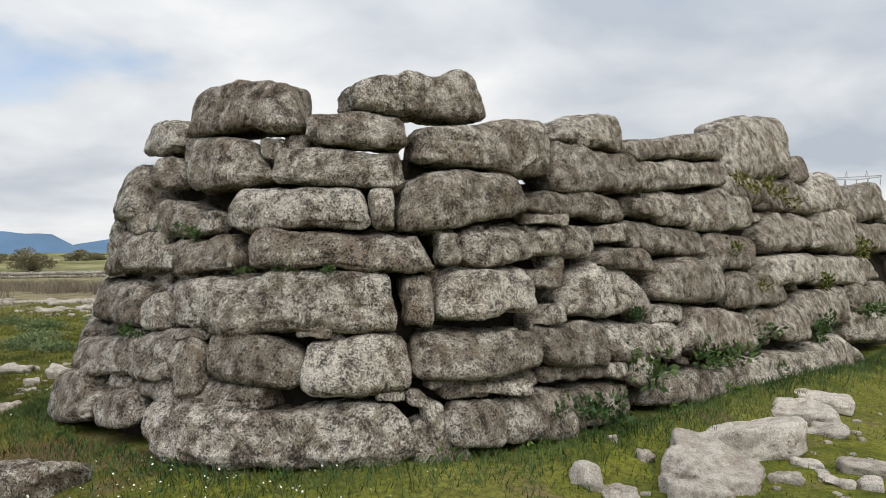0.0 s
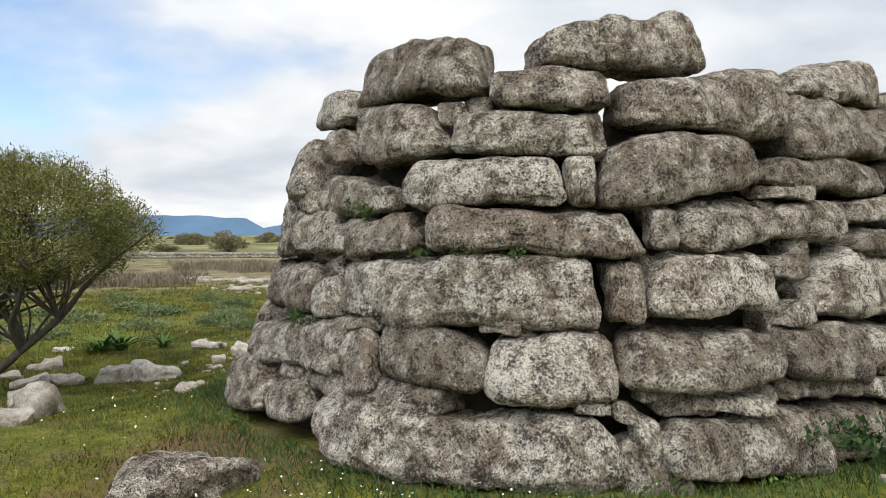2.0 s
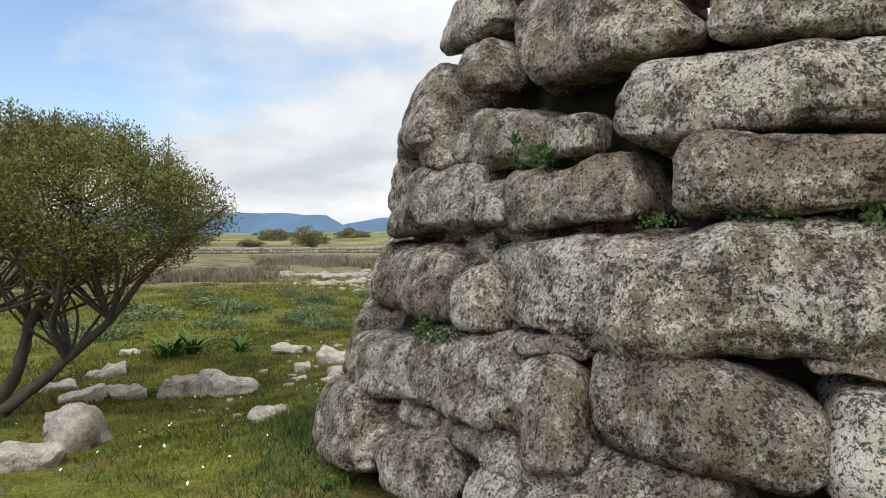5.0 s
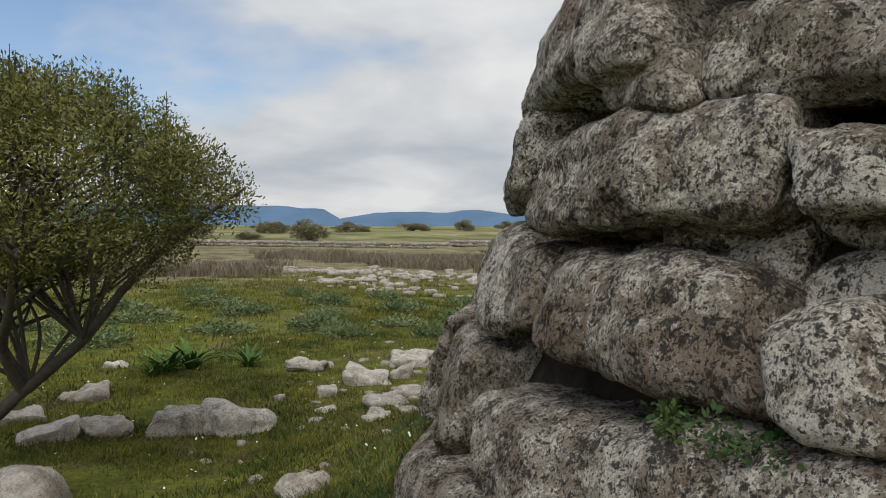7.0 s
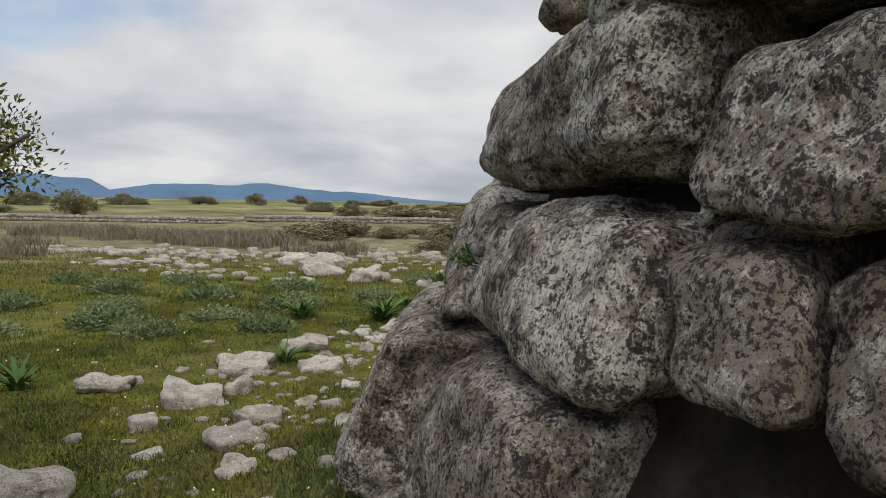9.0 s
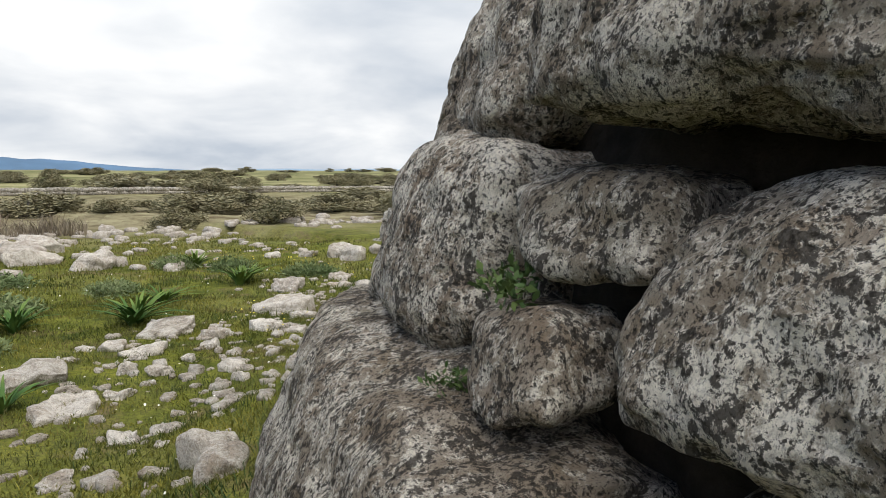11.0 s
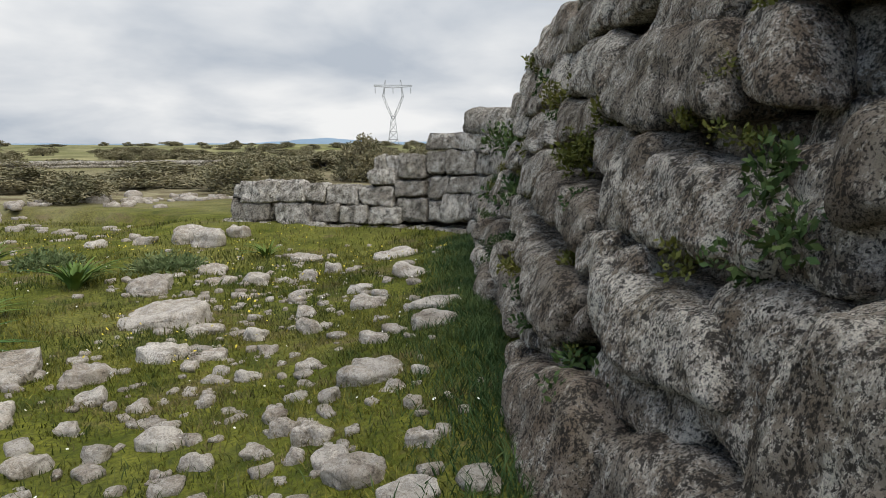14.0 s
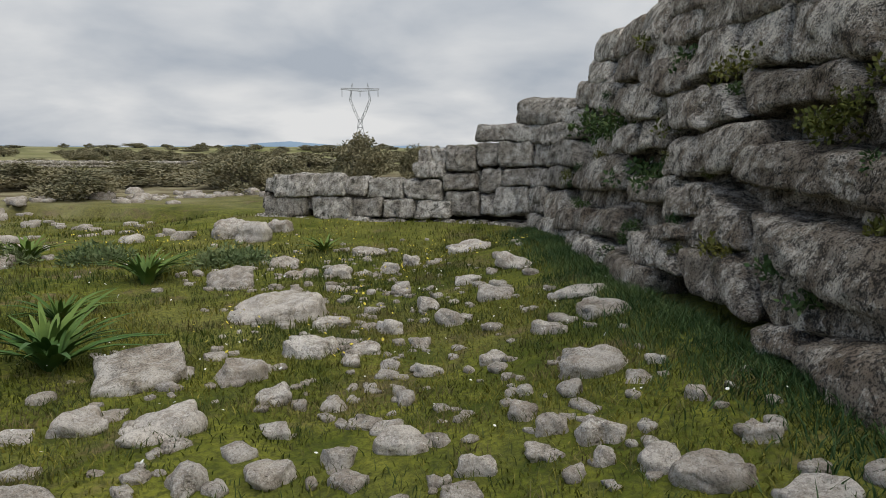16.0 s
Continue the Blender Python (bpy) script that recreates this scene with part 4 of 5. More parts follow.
rock(-3.94, 9.25, 0.16, 0.10, 0.06, -2)
rock(-5.81, 21.44, 0.63, 0.39, 0.42, 7)
rock(-7.39, 22.41, 0.95, 0.59, 0.43, 12)
rock(-8.41, 24.43, 0.92, 0.57, 0.39, 13)
rock(-7.51, 24.92, 0.94, 0.58, 0.43, 10)


def rubble():
    """Small stones too many to count, strewn over the trampled ground behind the tower and by the front."""
    rs = np.random.RandomState(77)
    V, F, off = [], [], 0
    P, quads = cube_grid(3)
    def put(x, y, s):
        nonlocal off
        S, q = boulder(3, (s * rs.uniform(0.6, 1.2), s * rs.uniform(0.5, 0.9), s * rs.uniform(0.3, 0.55)), rs.uniform(0, 900), 0.7, 0.12)
        a = rs.uniform(0, 6.28)
        R = np.array([[math.cos(a), -math.sin(a), 0], [math.sin(a), math.cos(a), 0], [0, 0, 1]])
        V.append(S @ R.T + (x, y, float(ground_z(x, y)) + s * 0.1))
        F.extend([[i + off for i in f] for f in q])
        off += len(S)
    for _ in range(620):
        t = rs.uniform(0, 1)
        x, y = -5.2 + 4.2 * t + rs.normal() * 0.9, 9.6 + 8.5 * t + rs.normal() * 1.3
        if wall_distance(x, y) > 0.5:
            put(x, y, 0.025 + 0.06 * rs.rand() ** 2)
    for _ in range(150):
        x, y = rs.uniform(1.2, 5.5), rs.uniform(2.8, 8.0)
        if wall_distance(x, y) > 0.9:
            put(x, y, 0.02 + 0.05 * rs.rand() ** 2)
    for _ in range(160):
        a, r = rs.uniform(0, 6.28), rs.rand() ** 0.5 * 4
        put(-7.5 + math.cos(a) * r * 1.6, 23.5 + math.sin(a) * r, 0.08 + 0.16 * rs.rand() ** 2)
    for _ in range(300):
        u = rs.uniform(-16, 12)
        put(-6 + u, 28 + 0.12 * u + rs.normal() * 0.8, 0.10 + 0.2 * rs.rand() ** 2)
    ob = new("rubble", mesh_of("rubble", np.concatenate(V), F, FIELD_STONE))
    tagged(ob, "strewn small pale stones and pebbles in the grass", "rubble", kind="stuff")


rubble()


# ---- grass, herbs, flowers ----
def blades(name, pts, hgt, wid, mat, label, lean=0.5, seed=1, category="grass"):
    """Narrow bent blades standing on the points given."""
    rs = np.random.RandomState(seed)
    n = len(pts)
    h = hgt * rs.uniform(0.5, 1.25, n)
    a = rs.uniform(0, 2 * math.pi, n)
    side = np.stack([np.cos(a), np.sin(a), np.zeros(n)], 1) * (wid * rs.uniform(0.7, 1.3, n))[:, None] / 2
    b = rs.uniform(0, 2 * math.pi, n)
    bend = np.stack([np.cos(b), np.sin(b), np.zeros(n)], 1) * (h * lean * rs.uniform(0.2, 1.0, n))[:, None]
    up = np.stack([np.zeros(n), np.zeros(n), h], 1)
    V = np.stack([pts - side, pts + side, pts + up * 0.6 + bend * 0.35 + side * 0.8, pts + up * 0.6 + bend * 0.35 - side * 0.8, pts + up + bend], 1).reshape(-1, 3)
    i = np.arange(n) * 5
    F = np.stack([i, i + 1, i + 2, i + 3], 1).tolist() + np.stack([i + 3, i + 2, i + 4], 1).tolist()
    ob = new(name, mesh_of(name, V, F, mat, False))
    return tagged(ob, label, category, kind="stuff")


def on_ground(x, y, lift=-0.01):
    return np.stack([x, y, ground_z(x, y) + lift], 1)


def meadow():
    rs = np.random.RandomState(21)
    def field(n, x0, x1, y0, y1, gap=0.25):
        x, y = rs.uniform(x0, x1, n), rs.uniform(y0, y1, n)
        p = np.stack([x, y, x * 0], 1)
        keep = (vnoise(p * 1.1) + 0.6 * vnoise(p * 4.3) > rs.uniform(-0.8, 0.45, n)) & (wall_distance(x, y) > gap)
        return x[keep], y[keep]
    x1, y1 = field(230000, -8.5, 0.5, 6.0, 17.0)
    x2, y2 = field(90000, -11, -1.0, 2.2, 10.5)
    x3, y3 = field(30000, -4.0, 6.5, 2.2, 8.5)
    x, y = np.concatenate([x1, x2, x3]), np.concatenate([y1, y2, y3])
    blades("grass", on_ground(x, y), 0.046, 0.0075, GRASS, "short spring grass, green and yellowing, growing between stones", 1.1, 2)
    x, y = field(70000, -17, 4, 15.0, 27.0)
    x4, y4 = field(40000, -20, -7.5, 6.0, 20.0)
    x, y = np.concatenate([x, x4]), np.concatenate([y, y4])
    blades("meadow_grass", on_ground(x, y), 0.08, 0.014, GRASS, "meadow grass thinning out towards the heath", 0.7, 3)
    # lush grass along the foot of the wall
    n = 44000
    u = rs.uniform(5.8, 33, n)
    u = u[(u < 15) | (rs.rand(n) < 0.4)]
    n = len(u)
    foot = on_wall(u, np.zeros(n), np.abs(rs.normal(0, 0.28, n)) + 0.02)
    blades("lush_grass", on_ground(foot[:, 0], foot[:, 1]), 0.085, 0.0065, LUSH, "long dark green grass along the foot of the wall", 1.3, 4)
    # darker soft tufts between the stones
    m = 900
    cx, cy = rs.uniform(-8.5, 1.8, m), rs.uniform(5.5, 19, m)
    k = rs.randint(0, m, 60000)
    r = rs.uniform(0.05, 0.16, m)[k]
    x, y = cx[k] + rs.normal(size=60000) * r * 1.3, cy[k] + rs.normal(size=60000) * r
    keep = wall_distance(x, y) > 0.15
    blades("grass_tuft_patches", on_ground(x[keep], y[keep]), 0.062, 0.0055, TUFT, "soft darker green tufts of grass between the loose stones", 0.9, 6)
    x, y = rs.uniform(-11, 0, 900), rs.uniform(3.5, 20, 900)
    k = wall_distance(x, y) > 0.5
    flowers(x[k], y[k], "daisies", PETAL, "small white daisies dotted in the grass", 0.008)
    x, y = rs.normal(-1.6, 0.8, 160), rs.normal(4.25, 0.22, 160)
    flowers(x, y, "foot_daisies", PETAL, "white daisies crowded below the base boulder", 0.006)
    x, y = rs.uniform(-6, 1, 1500), rs.uniform(11, 24, 1500)
    k = (wall_distance(x, y) > 0.5) & (vnoise(np.stack([x, y, x * 0], 1) * 0.4) > 0.0)
    flowers(x[k], y[k], "yellow_flowers", YELLOW, "tiny yellow flowers scattered through the meadow", 0.010)


def flowers(x, y, name, mat, label, r):
    rs = np.random.RandomState(len(x))
    p = on_ground(x, y, 0.0)
    p[:, 2] += rs.uniform(0.03, 0.11, len(x))
    V, F = [], []
    ring = np.array([(math.cos(a), math.sin(a), 0) for a in np.linspace(0, 2 * math.pi, 7)[:-1]])
    for i, c in enumerate(p):
        tip = np.array([rs.normal() * 0.5, rs.normal() * 0.5, 1.0])
        d = ring * r * rs.uniform(0.7, 1.3)
        d[:, 2] = -(d[:, 0] * tip[0] + d[:, 1] * tip[1])
        b = len(V)
        V.extend((c + v).tolist() for v in d)
        V.append((c + np.array([0, 0, r * 0.3])).tolist())
        F.extend((b + k, b + (k + 1) % 6, b + 6) for k in range(6))
    tagged(new(name, mesh_of(name, V, F, mat, False)), label, "flowers", kind="stuff")


meadow()


def leafy(centers, radii, count, size, seed, squash=1.0, slim=0.35, down=0.0):
    """Small leaves gathered in uneven clumps: vertices and faces."""
    rs = np.random.RandomState(seed)
    k = rs.choice(len(centers), count, p=np.array(radii) ** 2 / (np.array(radii) ** 2).sum())
    d = rs.normal(size=(count, 3))
    d /= np.linalg.norm(d, axis=1)[:, None]
    rad = np.array(radii)[k] * (rs.uniform(0, 1, count) ** 0.45)
    p = np.array(centers)[k] + d * rad[:, None] * (1, 1, squash)
    axis = d * 0.6 + rs.normal(size=(count, 3)) * 0.6 + (0, 0, 0.35 - down)
    axis /= np.linalg.norm(axis, axis=1)[:, None]
    sidev = np.cross(axis, rs.normal(size=(count, 3)))
    sidev /= np.maximum(np.linalg.norm(sidev, axis=1), 1e-6)[:, None]
    L = size * rs.uniform(0.6, 1.3, count)[:, None]
    V = np.stack([p, p + axis * L * 0.5 + sidev * L * slim / 2, p + axis * L, p + axis * L * 0.5 - sidev * L * slim / 2], 1).reshape(-1, 3)
    i = np.arange(count) * 4
    return V, np.stack([i, i + 1, i + 2, i + 3], 1)


def limb_mesh(paths, mat, name):
    """Tapered round limbs along the paths: lists of (x, y, z, radius)."""
    V, F = [], []
    for path in paths:
        P = np.array(path, float)
        C = smooth_line(P, 5)
        b = len(V)
        for j, (x, y, z, r) in enumerate(C):
            t = C[min(j + 1, len(C) - 1), :3] - C[max(j - 1, 0), :3]
            t /= max(np.linalg.norm(t), 1e-6)
            s = np.cross(t, (0.3, 0.2, 0.9))
            s /= np.linalg.norm(s)
            q = np.cross(t, s)
            for k in range(8):
                a = k * math.pi / 4
                rr = r * (1 + 0.18 * math.sin(3 * a + j * 1.3))
                V.append((np.array((x, y, z)) + (s * math.cos(a) + q * math.sin(a)) * rr).tolist())
        for j in range(len(C) - 1):
            for k in range(8):
                F.append((b + j * 8 + k, b + j * 8 + (k + 1) % 8, b + j * 8 + 8 + (k + 1) % 8, b + j * 8 + 8 + k))
        F.append(tuple(b + (len(C) - 1) * 8 + k for k in range(8)))
    return mesh_of(name, V, F, mat)


def olive_tree():
    rs = np.random.RandomState(5)
    bx, by = -7.30, 6.95
    bz = float(ground_z(bx, by)) - 0.05
    root = new("wild_olive_tree")
    root.location = (bx, by, bz)
    tagged(root, "leaning wild olive with dark twisted stems and dense small leaves", "tree")
    stems = [
        [(0, 0, 0, 0.09), (0.30, 0.14, 0.22, 0.070), (0.66, 0.34, 0.58, 0.056), (1.02, 0.44, 0.90, 0.046), (1.30, 0.58, 1.30, 0.034), (1.72, 0.66, 1.66, 0.020), (2.05, 0.78, 1.92, 0.009)],
        [(-0.05, 0.05, 0, 0.10), (0.12, 0.22, 0.42, 0.078), (0.22, 0.30, 0.86, 0.062), (0.52, 0.28, 1.26, 0.046), (0.74, 0.14, 1.74, 0.030), (1.02, 0.10, 2.3, 0.012)],
        [(0.02, -0.05, 0, 0.08), (-0.10, -0.15, 0.46, 0.064), (0.02, -0.12, 0.94, 0.050), (-0.16, 0.05, 1.5, 0.035), (-0.14, 0.1, 2.2, 0.015)],
        [(0.62, 0.32, 0.54, 0.050), (0.70, 0.12, 0.86, 0.042), (0.98, -0.06, 1.14, 0.034), (1.20, -0.18, 1.52, 0.024), (1.46, -0.3, 1.9, 0.010)],
        [(0.20, 0.29, 0.80, 0.050), (0.02, 0.44, 1.16, 0.040), (0.10, 0.62, 1.56, 0.028), (0.30, 0.80, 2.0, 0.012)],
    ]
    for st in stems:
        part("stem", limb_mesh([[(*p[:3], p[3] * 0.75) for p in st]], BARK, "stem"), root)
    twigs = []
    cen, rad = [], []
    for _ in range(360):
        d = rs.normal(size=3)
        d /= np.linalg.norm(d)
        r = rs.uniform(0.35, 1.0) ** 0.5
        c = np.array((0.64, 0.46, 1.98)) + d * (1.62, 1.15, 0.74) * r
        c[2] -= 0.22 * (c[0] - 0.63)
        if c[2] < 1.0 + 0.25 * rs.rand() + 0.50 * max(0.0, c[0] - 0.48):
            continue
        cen.append(c)
        rad.append(rs.uniform(0.13, 0.27))
        if rs.rand() < 0.32:
            a = np.array(stems[rs.randint(5)][rs.randint(2, 4)][:3])
            m = (a + c) / 2 + rs.normal(size=3) * 0.14
            twigs.append([(*a, 0.016), (*m, 0.010), (*c, 0.005)])
    for _ in range(40):      # upright sprigs standing out of the crown
        a = rs.uniform(0, 6.28)
        c = np.array((0.73 + 1.3 * math.cos(a) * rs.rand(), 0.48 + 1.0 * math.sin(a) * rs.rand(), 2.46 + rs.uniform(-0.15, 0.14)))
        c[2] -= 0.22 * (c[0] - 0.63) + 0.06
        for k in range(4):
            cen.append(c + (0, 0, k * 0.07))
            rad.append(0.055)
        twigs.append([(*(c - (0, 0, 0.3)), 0.006), (*c, 0.005), (*(c + (0, 0, 0.3)), 0.002)])
    for tw in twigs:
        part("twig", limb_mesh([tw], BARK, "twig"), root)
    V, F = leafy(cen, rad, 108000, 0.034, 8)
    part("crown", mesh_of("crown", V, F, LEAF, False), root, "dense small olive-green leaves")


olive_tree()


# ---- scrub, far bushes, asphodels ----
def bush_meshes():
    out = []
    for s in range(4):
        rs = np.random.RandomState(60 + s)
        cen, rad = [], []
        for _ in range(26):
            a, r = rs.uniform(0, 6.28), rs.rand() ** 0.5
            cen.append((math.cos(a) * r * 0.42, math.sin(a) * r * 0.42, rs.uniform(0.12, 0.62) * (1.1 - 0.5 * r)))
            rad.append(rs.uniform(0.10, 0.20))
        V, F = leafy(cen, rad, 5200, 0.050, 80 + s, 0.9, 0.5)
        V[:, 2] = np.maximum(V[:, 2], 0.0)
        out.append(mesh_of("bush_crown", V, F, BUSH, False))
        out.append([limb_mesh([[(0, 0, 0, 0.03), (c[0] * 0.5, c[1] * 0.5, c[2] * 0.6, 0.02), (*c, 0.008)]], BARK, "stem") for c in cen[:3]])
    return out


BUSHES = bush_meshes()


def bush(x, y, w, h, label="dark evergreen scrub bush in dry grass", k=None, group="scrub bushes"):
    rs = np.random.RandomState(int(abs(x * 91 + y * 37)) % 9999)
    k = rs.randint(4) if k is None else k
    root = new("bush")
    root.matrix_world = pose(x, y, float(ground_z(x, y)) - 0.02, 0, 0, rs.uniform(0, 360)) @ Matrix.Diagonal((w, w, h, 1))
    tagged(root, label, "bush", group)
    part("crown", BUSHES[2 * k], root)
    for me in BUSHES[2 * k + 1]:
        part("stem", me, root)


def polar(az, d):
    """A place d metres off the tower in the compass direction az, degrees to the left of +y."""
    return -3.5 - math.sin(radians(az)) * d, 7.0 + math.cos(radians(az)) * d


def scrub():
    rs = np.random.RandomState(31)
    for az, d, w, h in ((31, 75, 4.4, 3.6), (27.5, 110, 5, 2.4), (34, 100, 5, 3.0), (22, 120, 6, 2.4), (17.5, 125, 4.5, 3.0), (14, 150, 5, 2.6),
                        (9.5, 120, 4, 2.2), (4, 65, 11, 1.8), (-2, 90, 5, 2.0), (41, 85, 5, 3.4), (47, 95, 6, 3.4)):
        bush(*polar(az, d), w, h, "round dark evergreen tree standing in pasture", group="far trees")
    for az, d, w, h in ((-1, 29, 4.2, 1.3), (2, 30, 3.0, 1.0), (-3.5, 28, 3.4, 1.1), (6, 30, 2.4, 1.0), (12, 32, 4.6, 1.5), (-10, 29, 4.0, 1.0), (-16, 27, 3.6, 1.1)):
        bush(*polar(az, d), w, h, "olive-brown scrub bush on the stony bank")
    for x, y, w, h in ((11.0, 35.4, 3.0, 2.7), (13.4, 34.6, 2.2, 2.2), (3.1, 29.5, 2.6, 1.6), (4.6, 30.5, 2.2, 1.3), (12.0, 37.5, 3.0, 2.2), (8.0, 36.0, 2.6, 1.3), (-1.6, 29.0, 2.4, 1.1), (-4.5, 30.0, 2.0, 0.9)):
        bush(x, y, w, h, "dense dark bush behind the low wall")
    for _ in range(170):
        az, d = rs.uniform(-52, 10), rs.uniform(42, 200)
        bush(*polar(az, d), rs.uniform(2.0, 6), rs.uniform(0.8, 2.0), "low grey-green scrub bush on the plain")
    for _ in range(26):
        az, d = rs.uniform(10, 60), rs.uniform(60, 200)
        bush(*polar(az, d), rs.uniform(2.0, 5), rs.uniform(0.8, 1.8), "low grey-green scrub bush on the plain")


scrub()


def dry_heath():
    rs = np.random.RandomState(41)
    n = 60000
    az, d = np.radians(rs.uniform(9, 75, n)), rs.uniform(21, 40, n)
    x, y = -3.5 - np.sin(az) * d, 7.0 + np.cos(az) * d
    p = np.stack([x, y, x * 0], 1)
    k = fbm(p * 0.22, 3) > 0.05
    blades("dry_heath", on_ground(x[k], y[k]), 0.42, 0.03, DRYTWIG, "brown dry twiggy heath at the meadow edge", 0.8, 42, "heath")


dry_heath()


def tufts():
    """Grey-green thistle cushions in the meadow."""
    rs = np.random.RandomState(51)
    V, F = leafy([(0, 0, 0.03)] + [(math.cos(a) * 0.22, math.sin(a) * 0.22, 0.02) for a in np.linspace(0, 6.28, 9)[:-1]], [0.26] + [0.17] * 8, 2600, 0.062, 52, 0.75, 0.30)
    V[:, 2] = np.maximum(V[:, 2], 0)
    me = mesh_of("cushion_herb", V, F, GREYHERB, False)
    spots = [(-7.6, 13.6), (-8.6, 14.4), (-9.6, 13.2), (-9.0, 15.6), (-7.2, 15.0), (-10.6, 15.2), (-11.6, 13.6), (-6.4, 16.4), (-8.0, 17.0), (-10.0, 17.4), (-12.2, 16.4), (-13.4, 14.8), (-12.6, 12.2), (-9.4, 19.0), (-11.6, 18.8),
             (-5.2, 17.6), (-6.2, 14.2), (-10.6, 11.4), (-13.8, 17.8), (-7.0, 18.8), (-3.4, 19.6), (-2.2, 18.4), (-4.4, 20.4)]
    for x, y in spots:
        ob = new("cushion_herb", me)
        ob.matrix_world = pose(x, y, float(ground_z(x, y)), 0, 0, rs.uniform(0, 360)) @ Matrix.Diagonal((rs.uniform(1.1, 2.2), rs.uniform(1.0, 1.8), rs.uniform(0.8, 1.3), 1))
        tagged(ob, "grey-green cushion of feathery thistle leaves in grass", "herb", "thistle cushions")


tufts()


def leaf_meshes():
    """Long keeled strap leaves, bent over by different amounts."""
    rs, out = np.random.RandomState(61), []
    for i in range(6):
        V, F = [], []
        L, w, lean = 0.32 + 0.035 * i, 0.028 + 0.005 * (i % 3), 0.35 + 0.17 * i
        for t in (0, 0.2, 0.45, 0.7, 0.88, 1.0):
            c = np.array((0.03 + L * lean * t ** 1.4, 0.0, L * (t - 0.45 * lean * t * t)))
            ww = w * (1 - t) ** 0.6 + 0.001
            V += [(c[0], -ww, c[2]), (c[0], 0, c[2] - ww * 0.4), (c[0], ww, c[2])]
        for j in range(5):
            o = j * 3
            F += [(o, o + 1, o + 4, o + 3), (o + 1, o + 2, o + 5, o + 4)]
        out.append(mesh_of("leaf", V, F, HERB))
    return out


STRAPS = leaf_meshes()


def asphodel(x, y, s=1.0):
    rs = np.random.RandomState(int(abs(x * 77 + y * 31)))
    root = new("asphodel")
    root.matrix_world = pose(x, y, float(ground_z(x, y)) - 0.01, 0, 0, rs.uniform(0, 360)) @ Matrix.Diagonal((s, s, s, 1))
    tagged(root, "clump of dark green strap-leaved asphodel in grass", "plant", "asphodel clumps")
    for i in range(30):
        leaf = part("leaf", STRAPS[rs.randint(6)], root)
        leaf.rotation_euler = (0, rs.uniform(-0.15, 0.15), i * 2.4 + rs.uniform(-0.3, 0.3))
        leaf.scale = [rs.uniform(0.7, 1.15)] * 3


asphodel(-3.41, 17.66, 1.1)
asphodel(-4.73, 15.43, 1.15)
asphodel(-0.68, 18.75, 0.8)
asphodel(-4.03, 20.35, 1.0)
asphodel(-4.76, 15.17, 1.0)
asphodel(-4.47, 16.36, 0.8)
asphodel(-6.01, 15.43, 1.0)
asphodel(-3.29, 18.03, 0.6)
asphodel(-8.02, 10.19, 1.0)
asphodel(-8.00, 10.54, 1.0)
asphodel(-7.48, 10.93, 0.8)
asphodel(-7.99, 9.90, 0.8)
asphodel(-5.41, 12.19, 0.62)
asphodel(-5.96, 15.19, 0.8)
asphodel(-3.34, 17.99, 1.0)


# ---- field wall, hills, pylon ----
def field_wall():
    """A long drystone field wall far across the plain."""
    rs = np.random.RandomState(71)
    V, F = [], []
    P, quads = cube_grid(2)
    for i in range(900):
        az = 62 - i * 0.125
        x, y = polar(az, 52 / max(math.cos(radians(az - 18)), 0.35))
        z = float(ground_z(x, y))
        for c in range(2):
            b = len(V)
            Q = P / np.linalg.norm(P, axis=1)[:, None] ** 0.7 * (0.22 * rs.uniform(0.8, 1.3), 0.22, 0.16 * rs.uniform(0.8, 1.2)) + (x + rs.normal() * 0.04, y + rs.normal() * 0.04, z + 0.12 + c * 0.24)
            V.extend(Q.tolist())
            F.extend([[k + b for k in q] for q in quads])
    tagged(new("field_wall", mesh_of("field_wall", V, F, WALL_STONE)), "low pale drystone field wall across the plain", "field wall", kind="structure")


field_wall()


def hill(name, az0, az1, dist, prof, mat, label):
    """A far ridge: heights along a run of bearings, with depth behind it."""
    az = np.linspace(az0, az1, 120)
    h = np.interp(az, [p[0] for p in prof], [p[1] for p in prof])
    h = h + vnoise(np.stack([az * 0.9, az * 0 + 2, az * 0], 1)) * 0.04 * h.max()
    rows = []
    for dd, f in ((0, -0.05), (0.03, 0.35), (0.06, 0.72), (0.085, 0.95), (0.10, 1.0), (0.16, 0.98), (0.22, 0.2)):
        d = dist * (1 + dd)
        rows.append(np.stack([-3.5 - np.sin(np.radians(az)) * d, 7 + np.cos(np.radians(az)) * d, h * f], 1))
    V = np.concatenate(rows)
    n = len(az)
    F = [(r * n + i, r * n + i + 1, r * n + n + i + 1, r * n + n + i) for r in range(len(rows) - 1) for i in range(n - 1)]
    tagged(new(name, mesh_of(name, V, F, mat)), label, "hills", kind="structure")


# far ridges; their blue and pale tints are painted haze
hill("plateau_hill", 27.0, 66, 2700, [(27, 0), (28.2, 40), (29.3, 75), (33, 86), (45, 84), (66, 70)], HILL_BLUE_HAZE, "flat-topped plateau on the horizon, coloured blue by painted haze")
hill("peak_hill", -6, 29, 2900, [(-6, 6), (2, 26), (8, 52), (13, 66), (16.5, 88), (19, 76), (25, 72), (27, 48), (29, 20)], HILL_BLUE_HAZE, "long mountain ridge on the horizon, coloured blue by painted haze")
hill("pale_hill", -62, -4, 3100, [(-62, 20), (-45, 30), (-38, 52), (-33, 46), (-28, 66), (-22, 40), (-15, 34), (-4, 30)], HILL_PALE_HAZE, "hills on the horizon with pale haze painted into their colour")


